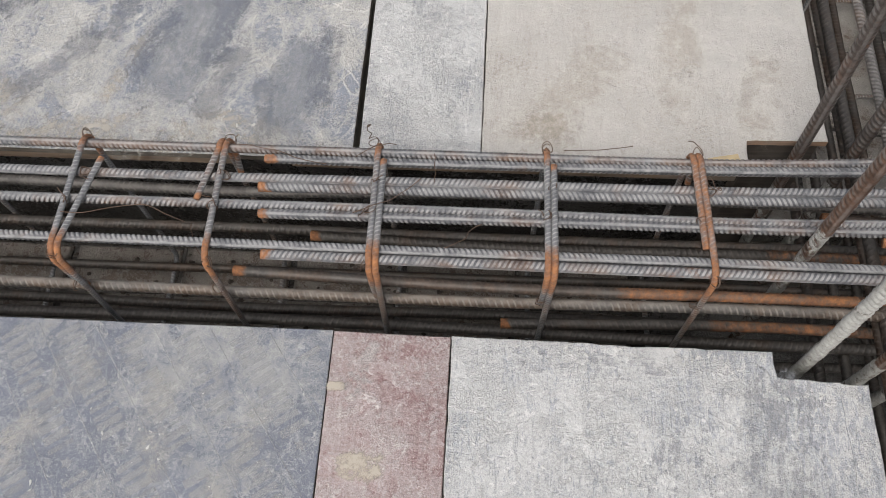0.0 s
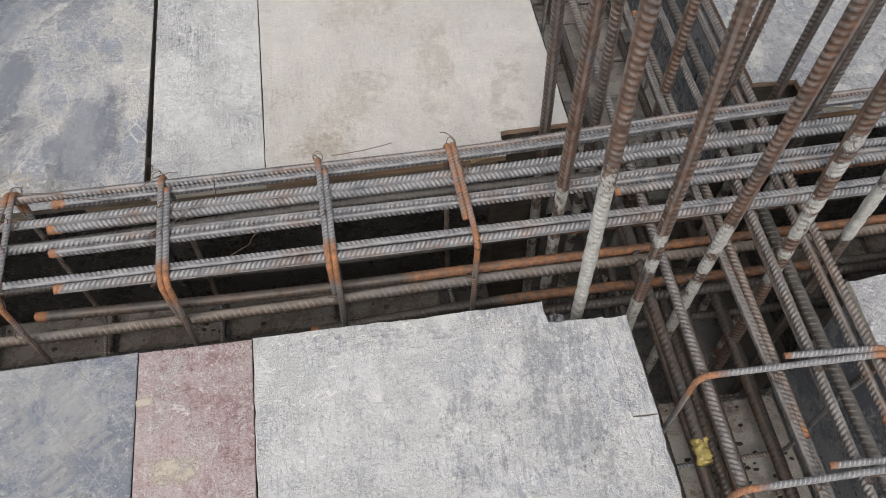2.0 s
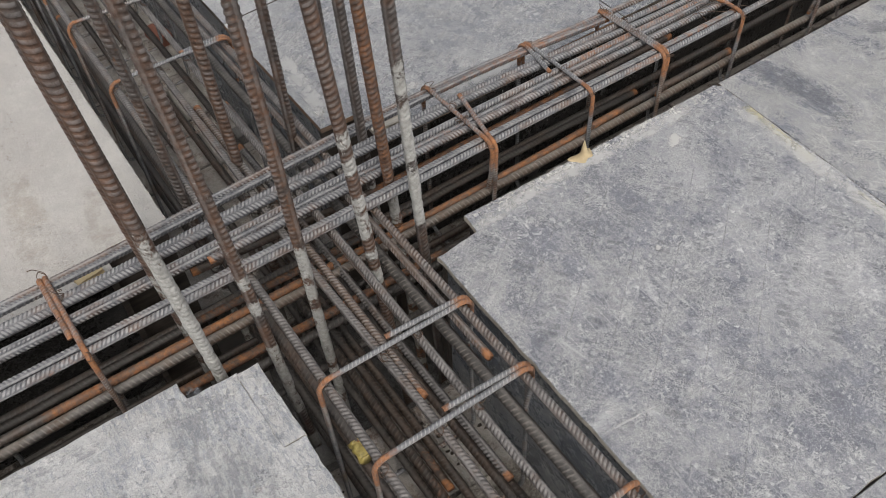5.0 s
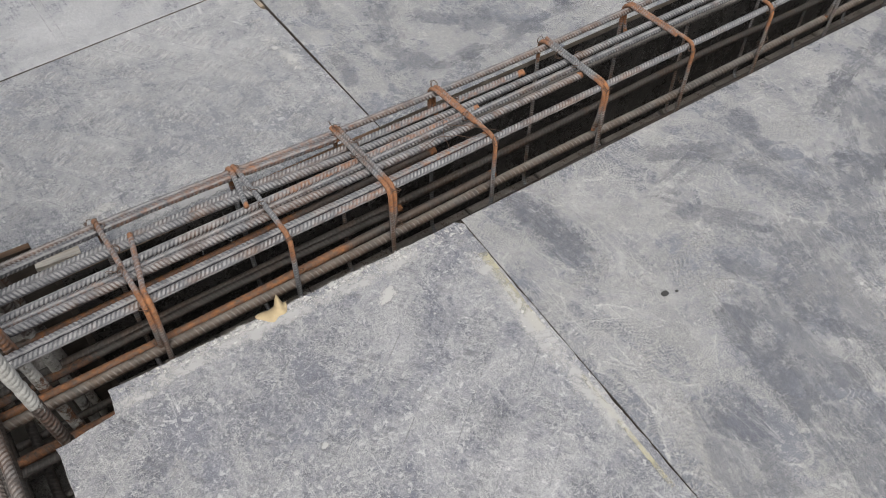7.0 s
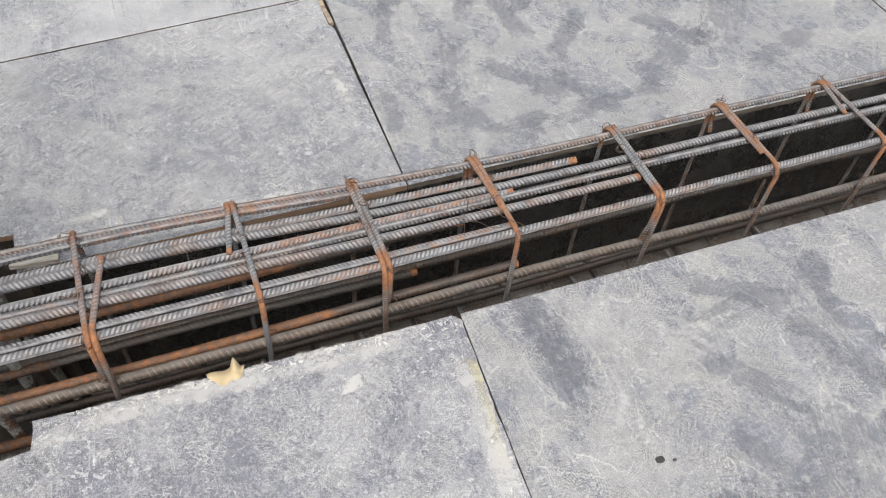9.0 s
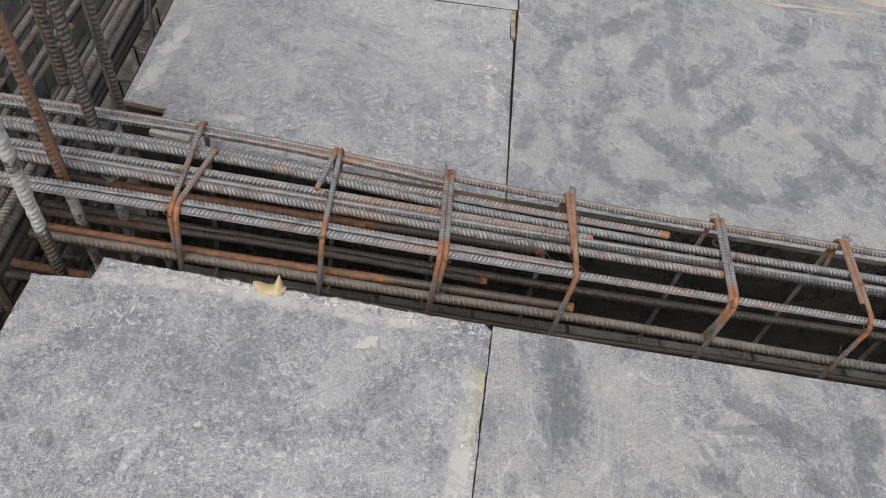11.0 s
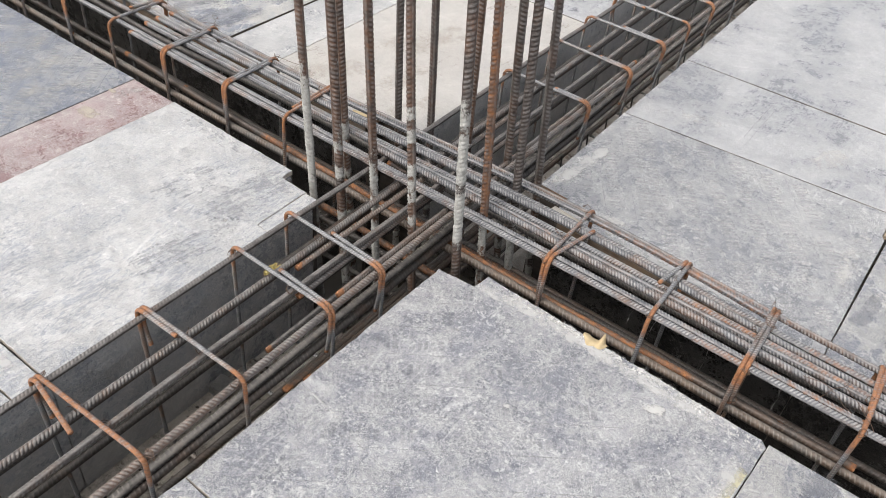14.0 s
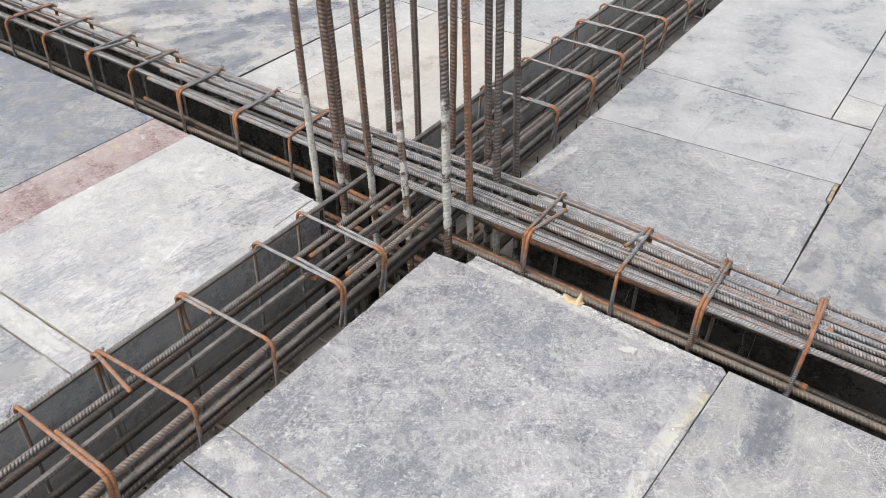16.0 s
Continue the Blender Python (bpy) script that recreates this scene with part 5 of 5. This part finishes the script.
for x, y, turn, length, width in ((1.82, -0.10, 75, 0.55, 0.22), (1.98, 0.00, 70, 0.50, 0.22), (1.70, 0.36, 85, 0.24, 0.10), (2.18, 0.10, 60, 0.42, 0.22), (2.37, 0.22, 50, 0.40, 0.20), (2.0, 0.34, 10, 0.25, 0.08), (2.5, 0.36, 10, 0.3, 0.08), (2.14, -0.14, 60, 0.50, 0.24), (1.62, -0.12, 70, 0.3, 0.1)):
    mark("smudge", board_east, "blob", x, y, turn, length, width, SMUDGE)
for x, y, turn, length, width in ((1.80, 1.05, 70, 0.25, 0.12), (2.05, 1.25, 60, 0.3, 0.14), (2.25, 0.95, 30, 0.35, 0.14), (1.95, 0.83, 10, 0.3, 0.08), (2.45, 1.05, 50, 0.35, 0.16), (1.75, 1.33, 80, 0.2, 0.1)):
    mark("smudge", board_o, "blob", x, y, turn, length, width, SMUDGE)
for x, y, turn, length, width in ((-0.40, 0.95, 70, 0.35, 0.22), (-0.22, 0.87, 85, 0.25, 0.14), (-0.75, 1.05, 50, 0.4, 0.2), (-0.35, 1.25, 60, 0.4, 0.2)):
    mark("smudge", board_nw, "blob", x, y, turn, length, width, SCUFF_BLUE)

for x, y, turn, length, width in ((0.42, -0.42, 60, 0.30, 0.14), (0.25, -0.38, 40, 0.30, 0.12), (0.46, -0.56, 75, 0.34, 0.14), (0.20, -0.55, 60, 0.34, 0.16)):
    mark("smudge", board_sw, "blob", x, y, turn, length, width, SMUDGE)

# cement smears, stains and glue
def marked(parent, name, rows, label=""):
    """Marks of one name on one board; the label goes to the first."""
    for k, (kind, x, y, turn, length, width, material) in enumerate(rows):
        mark(name, parent, kind, x, y, turn, length, width, material, "" if k else label, 0.0008)


marked(board_centre, "cement_spot", (("blob", 1.396, 0.400, 20, 0.046, 0.030, CEMENT), ("blob", 1.189, 0.232, 0, 0.014, 0.011, CEMENT), ("blob", 1.277, 0.256, 0, 0.010, 0.008, CEMENT), ("blob", 1.015, 0.309, 40, 0.040, 0.028, CEMENT),), "white cement spot")
marked(board_centre, "scratch", (("line", 0.935, 0.029, -8, 0.150, 0.007, SCRATCH), ("line", 1.10, -0.004, -9, 0.20, 0.004, SCRATCH), ("line", 1.32, 0.30, -52, 0.22, 0.003, SCRATCH), ("line", 1.08, 0.44, 66, 0.05, 0.004, SCRATCH), ("line", 1.20, 0.395, 14, 0.16, 0.0022, SCRATCH), ("line", 1.30, 0.33, 62, 0.10, 0.0022, SCRATCH),), "pale scratch")
marked(board_centre, "glue_strip", (("bar", 1.5625, 0.300, 84, 0.175, 0.016, YELLOW_GLUE), ("bar", 1.5435, 0.02, 86, 0.20, 0.007, YELLOW_GLUE),), "yellowed strip of old glue")
marked(board_centre, "dust_band", (("blob", 1.27, 0.451, -1.5, 0.64, 0.046, DUST_BAND), ("blob", 1.30, 0.466, -1.5, 0.56, 0.024, SMEAR), ("blob", 1.12, 0.470, -1.5, 0.30, 0.020, SMEAR), ("blob", 1.547, 0.20, 87, 0.56, 0.050, DUST_BAND), ("blob", 1.02, 0.45, 6, 0.12, 0.05, DUST_BAND),), "pale cement dust along the edge")
marked(board_strip_s, "dust_band", (("blob", 0.935, -0.262, 5, 0.15, 0.07, DUST_BAND), ("blob", 1.15, -0.29, 0, 0.30, 0.06, DUST_BAND),))
marked(board_south, "dust_band", (("blob", 0.93, -0.40, 70, 0.22, 0.10, DUST_BAND),))
marked(board_sw, "dust_band", (("blob", 0.44, -0.40, 60, 0.30, 0.14, DUST_BAND),))
marked(board_pale, "dust_band", (("blob", 0.40, -0.265, 0, 0.26, 0.04, DUST_BAND),))
marked(board_red, "putty_patch", (("blob", -0.072, 0.297, 4, 0.078, 0.052, PUTTY), ("blob", -0.11, 0.395, 0, 0.03, 0.02, PUTTY),), "dried beige putty patch")
marked(board_red, "cement_smear", (("blob", -0.08, 0.42, 70, 0.10, 0.05, SMEAR_RED),))
marked(board_cream, "water_stain", (("blob", 0.20, 0.86, 60, 0.30, 0.16, BROWN_STAIN), ("blob", 0.36, 0.95, 85, 0.34, 0.10, BROWN_STAIN), ("blob", 0.14, 0.80, 10, 0.16, 0.07, BROWN_STAIN), ("blob", 0.47, 0.86, 80, 0.22, 0.10, BROWN_STAIN), ("blob", 0.28, 1.20, 70, 0.4, 0.2, BROWN_STAIN),), "brownish water stain")
marked(board_ne, "cement_smear", (("blob", 1.085, 0.832, 5, 0.10, 0.035, SMEAR), ("blob", 1.56, 1.10, 88, 0.28, 0.06, SMEAR),))
marked(board_ne, "cement_spot", (("blob", 0.912, 0.868, 64, 0.060, 0.026, CEMENT), ("blob", 1.115, 0.795, 40, 0.07, 0.035, CEMENT),))
marked(board_ne, "dust_band", (("blob", 1.02, 0.79, 20, 0.09, 0.05, DUST_BAND), ("blob", 0.93, 0.98, 85, 0.30, 0.06, DUST_BAND), ("blob", 1.3, 0.775, 2, 0.5, 0.06, DUST_BAND),))
marked(board_ne, "scratch", (("line", 0.975, 0.92, 66, 0.24, 0.003, SCRATCH), ("line", 0.985, 1.05, 84, 0.17, 0.004, SCRATCH), ("line", 1.50, 1.08, 10, 0.24, 0.004, SCRATCH),))
marked(board_ne_mid, "scratch", (("line", 1.188, 1.500, 90, 0.34, 0.005, SCRATCH), ("line", 1.205, 1.500, 90, 0.34, 0.004, SCRATCH), ("line", 1.553, 1.515, 90, 0.32, 0.006, SCRATCH),))
marked(board_ne_mid, "cement_smear", (("blob", 1.03, 1.38, 20, 0.2, 0.08, SMEAR), ("blob", 1.40, 1.46, 60, 0.2, 0.10, SMEAR),))
marked(board_lettered, "cement_spot", (("blob", -0.325, 0.325, 20, 0.035, 0.025, CEMENT),))
marked(board_lettered, "cement_smear", (("blob", -0.50, 0.30, 60, 0.10, 0.04, SMEAR_RED), ("blob", -0.60, 0.26, 30, 0.15, 0.07, SMEAR_RED),))
marked(board_lettered, "scratch", (("line", -0.27, 0.335, 2, 0.26, 0.002, SCRATCH),))
# a small hole, its dark inside laid on as flat spots
marked(board_east, "tar_spot", (("blob", 1.759, 0.157, 0, 0.016, 0.013, DARK_SPOT), ("blob", 1.778, 0.150, 0, 0.007, 0.006, DARK_SPOT),), "small hole painted as a flat dark spot")
marked(board_white, "worn_patch", (("blob", 0.43, 0.33, 82, 0.24, 0.17, WORN_GREY), ("blob", 0.47, 0.14, 80, 0.26, 0.12, WORN_GREY), ("blob", 0.31, 0.28, 80, 0.20, 0.10, WORN_GREY), ("blob", 0.20, 0.44, 0, 0.26, 0.05, WORN_GREY),), "worn patch with bare grey film")
marked(board_white, "knot_stain", (("blob", 0.465, 0.245, 0, 0.016, 0.014, BROWN_STAIN),))
# crumbs and crusts of cement left on the boards
def crusts(parent, spots, seed, label=""):
    """Low irregular cakes of dried cement in one mesh; spots: x, y, reach along x, reach along y, count, largest size."""
    r = np.random.default_rng(seed)
    top = parent.data.vertices[0].co.z
    rim = [parent.data.vertices[v].co for v in parent.data.polygons[0].vertices]

    def inside(px, py):
        hit = False
        for a, b in zip(rim, rim[1:] + rim[:1]):
            if (a.y > py) != (b.y > py) and px < (b.x - a.x) * (py - a.y) / (b.y - a.y) + a.x:
                hit = not hit
        return hit

    verts, faces = [], []
    for x, y, rx, ry, count, most in spots:
        for _ in range(count):
            cx, cy = x + r.normal(0, rx), y - abs(r.normal(0, ry))
            if not inside(cx, cy):
                continue
            size, a = most * (0.12 + 0.88 * r.random() ** 3), r.uniform(0, 6.28)
            base, sides = len(verts), 9
            for t in range(sides):
                b = a + t * 2 * math.pi / sides
                k = size * r.uniform(0.35, 1.0)
                dx, dy = k * math.cos(b), 0.5 * k * math.sin(b)
                verts.append((cx + dx * math.cos(a) - dy * math.sin(a), cy + dx * math.sin(a) + dy * math.cos(a), top + 0.0002))
                verts.append((cx + (dx * math.cos(a) - dy * math.sin(a)) * 0.7, cy + (dx * math.sin(a) + dy * math.cos(a)) * 0.7, top + 0.0011 + r.uniform(0, 0.0006)))
            for t in range(sides):
                n0, n1 = base + 2 * t, base + 2 * ((t + 1) % sides)
                faces.append((n0, n1, n1 + 1, n0 + 1))
            faces.append([base + 2 * t + 1 for t in range(sides)])
    tagged(child("cement_crust", mesh_of("cement_crust", verts, faces, [CRUST], None, False), parent), label, kind="stuff")


crusts(board_centre, [(0.99 + 0.058 * k, 0.480 - 0.0014 * k, 0.025, 0.013, 40, 0.0075) for k in range(11)] + [(1.555, 0.40 - 0.07 * k, 0.008, 0.03, 12, 0.008) for k in range(6)] + [(1.25, 0.40, 0.16, 0.22, 30, 0.004)], 91, "white crumbs of dried cement")
crusts(board_white, [(0.48, 0.42, 0.02, 0.02, 30, 0.009), (0.28, 0.462, 0.12, 0.010, 60, 0.008), (0.30, 0.35, 0.12, 0.20, 90, 0.006)], 92, "white crumbs of dried cement")
crusts(board_ne, [(0.912, 0.885, 0.007, 0.02, 24, 0.012), (1.02, 0.80, 0.02, 0.02, 30, 0.008), (1.30, 0.785, 0.16, 0.02, 50, 0.006), (1.2, 1.1, 0.18, 0.2, 50, 0.005)], 93, "white crumbs of dried cement")
crusts(board_strip_s, [(0.93, -0.24, 0.03, 0.02, 40, 0.008), (1.15, -0.26, 0.15, 0.02, 40, 0.005)], 97, "white crumbs of dried cement")
crusts(board_south, [(0.93, -0.33, 0.03, 0.05, 30, 0.007)], 98, "white crumbs of dried cement")
crusts(board_east, [(1.75, 0.30, 0.10, 0.25, 60, 0.004), (2.15, 0.30, 0.2, 0.25, 60, 0.004)], 94, "pale crumbs of dried cement")
crusts(board_nw, [(-0.25, 0.85, 0.06, 0.05, 16, 0.007), (-0.45, 0.95, 0.15, 0.12, 40, 0.004)], 95, "pale crumbs of dried cement")
crusts(board_lettered, [(-0.34, 0.33, 0.02, 0.02, 14, 0.006), (-0.60, 0.28, 0.08, 0.06, 40, 0.006), (-0.4, 0.40, 0.2, 0.15, 50, 0.003)], 96, "pale crumbs of dried cement")

# ---- small loose things ----
# torn veneer flap at the edge of the large board
n = 24
verts, faces = [], []
for i in range(n + 1):
    f = i / n
    x = 1.208 + 0.052 * f
    low = 0.476 - 0.020 * math.sin(math.pi * f) ** 0.6 + 0.003 * math.sin(f * 13)
    high = 0.4795 + 0.0015 * math.sin(f * 11)
    rise = 0.0008 + 0.026 * max(0.0, 1 - abs(f - 0.74) / 0.13)
    verts += [(x, low, 0.0020), (x, (low + high) / 2, 0.0022 + rise * 0.12), (x + 0.002 * f, high, 0.0024 + rise)]
for i in range(n):
    for j in range(2):
        faces.append((i * 3 + j, (i + 1) * 3 + j, (i + 1) * 3 + j + 1, i * 3 + j + 1))
flap = child("veneer_flap", mesh_of("veneer_flap", verts, faces, [VENEER]), board_centre, "torn yellow-brown veneer flap curling up")
solid = flap.modifiers.new("thickness", "SOLIDIFY")
solid.thickness, solid.offset = 0.0008, 0.0


def rough_block(name, size, at, material, label, category, seed, rough=0.004):
    bm = bmesh.new()
    bmesh.ops.create_cube(bm, size=1.0, matrix=Matrix.Diagonal((*size, 1)))
    bmesh.ops.subdivide_edges(bm, edges=bm.edges[:], cuts=3, use_grid_fill=True)
    for v in bm.verts:
        k = noise.noise_vector(v.co * 40 + Vector((seed, 0, 0)))
        v.co += Vector((k.x, k.y, k.z * 0.6)) * rough
    me = bpy.data.meshes.new(name)
    bm.to_mesh(me)
    bm.free()
    me.materials.append(material)
    ob = new(name, me)
    ob.matrix_world = at
    return tagged(ob, label, category)


rough_block("wood_offcut", (0.045, 0.020, 0.010), pose(0.405, 0.742, 0.0065, 0, 0, 12), VENEER, "pale wood offcut lying on the deck edge", "offcut", 1, 0.002)
rough_block("wood_offcut", (0.070, 0.018, 0.008), pose(1.000, 0.760, 0.0050, 0, 0, -6), PLY_EDGE_PALE, "pale splintered wood offcut on the deck edge", "offcut", 2, 0.002)
rough_block("wood_offcut", (0.010, 0.100, 0.008), pose(1.6010, 1.2870, -0.0070, 0, 0, 1), PLY_EDGE, "tan wood sliver in the joint between boards", "offcut", 6, 0.0015)
rough_block("brick_piece", (0.045, 0.085, 0.030), pose(0.866, 1.84, DEEP + 0.0155, 0, 0, 8), RED_SCRAP, "small red-brown brick fragment lying on the soffit", "brick piece", 9, 0.003)
for x, y, a in ((0.868, 1.30, 10), (0.575, 0.10, 5), (0.60, 0.40, 0)):
    rough_block("cover_block", (0.042, 0.042, 0.026), pose(x, y, DEEP + 0.0135, 0, 0, a), CONCRETE, "small grey mortar cover block on the soffit", "spacer", x, 0.003)
# dirt and leaf litter on the soffit
r = np.random.default_rng(5)
verts, faces = [], []
for k in range(420):
    if k % 3:
        cx, cy = r.uniform(0.56, 0.885), r.uniform(-0.45, 0.42)
    else:
        cx, cy = r.uniform(-0.7, 0.42), r.uniform(0.475, 0.74)
    a, size = r.uniform(0, 6.28), r.uniform(0.002, 0.009)
    base = len(verts)
    pts = [(math.cos(a + t) * size * r.uniform(0.5, 1), math.sin(a + t) * size * r.uniform(0.3, 0.8)) for t in np.linspace(0, 2 * math.pi, 6, endpoint=False)]
    for dx, dy in pts:
        verts.append((cx + dx, cy + dy, DEEP + 0.0005))
    verts.append((cx, cy, DEEP + size * 0.45 + 0.001))
    faces += [(base + i, base + (i + 1) % 6, base + 6) for i in range(6)]
tagged(new("debris", mesh_of("debris", verts, faces, [EARTH], None, False)), "dark dirt and leaf litter on the beam soffit", "debris", kind="stuff")
# wire loops from the side bars towards the form
for y in (0.93, 1.03, 1.17, 1.28, 1.44, 1.62, 1.82):
    pts = [(0.846, y, -0.045), (0.850, y + 0.006, -0.095), (0.866, y + 0.018, -0.125), (0.886, y + 0.032, -0.112)]
    child("loose_wire", tube("loose_wire", glide(pts, 0.004), 0.0020, WIRE_BLACK, 6), cross_cage)

# ---- bricks ----
brick_wall("wall_long_west", "x", -2.54, 0.425, 0.466, 0.750, BRICK, "soiled brick wall top under the long beam form", 400)
brick_wall("wall_long_east", "x", 0.993, 4.0, 0.466, 0.750, BRICK, "soiled brick wall top under the long beam form", 420)
brick_wall("wall_cross_north", "y", 0.850, 3.3, 0.552, 0.895, BRICK_PALE, "mortar-smeared brick wall top under the crossing beam", 440)
brick_wall("wall_cross_south", "y", 0.211, 0.417, 0.552, 0.895, BRICK_PALE, "mortar-smeared brick end of the wall by the column", 460)
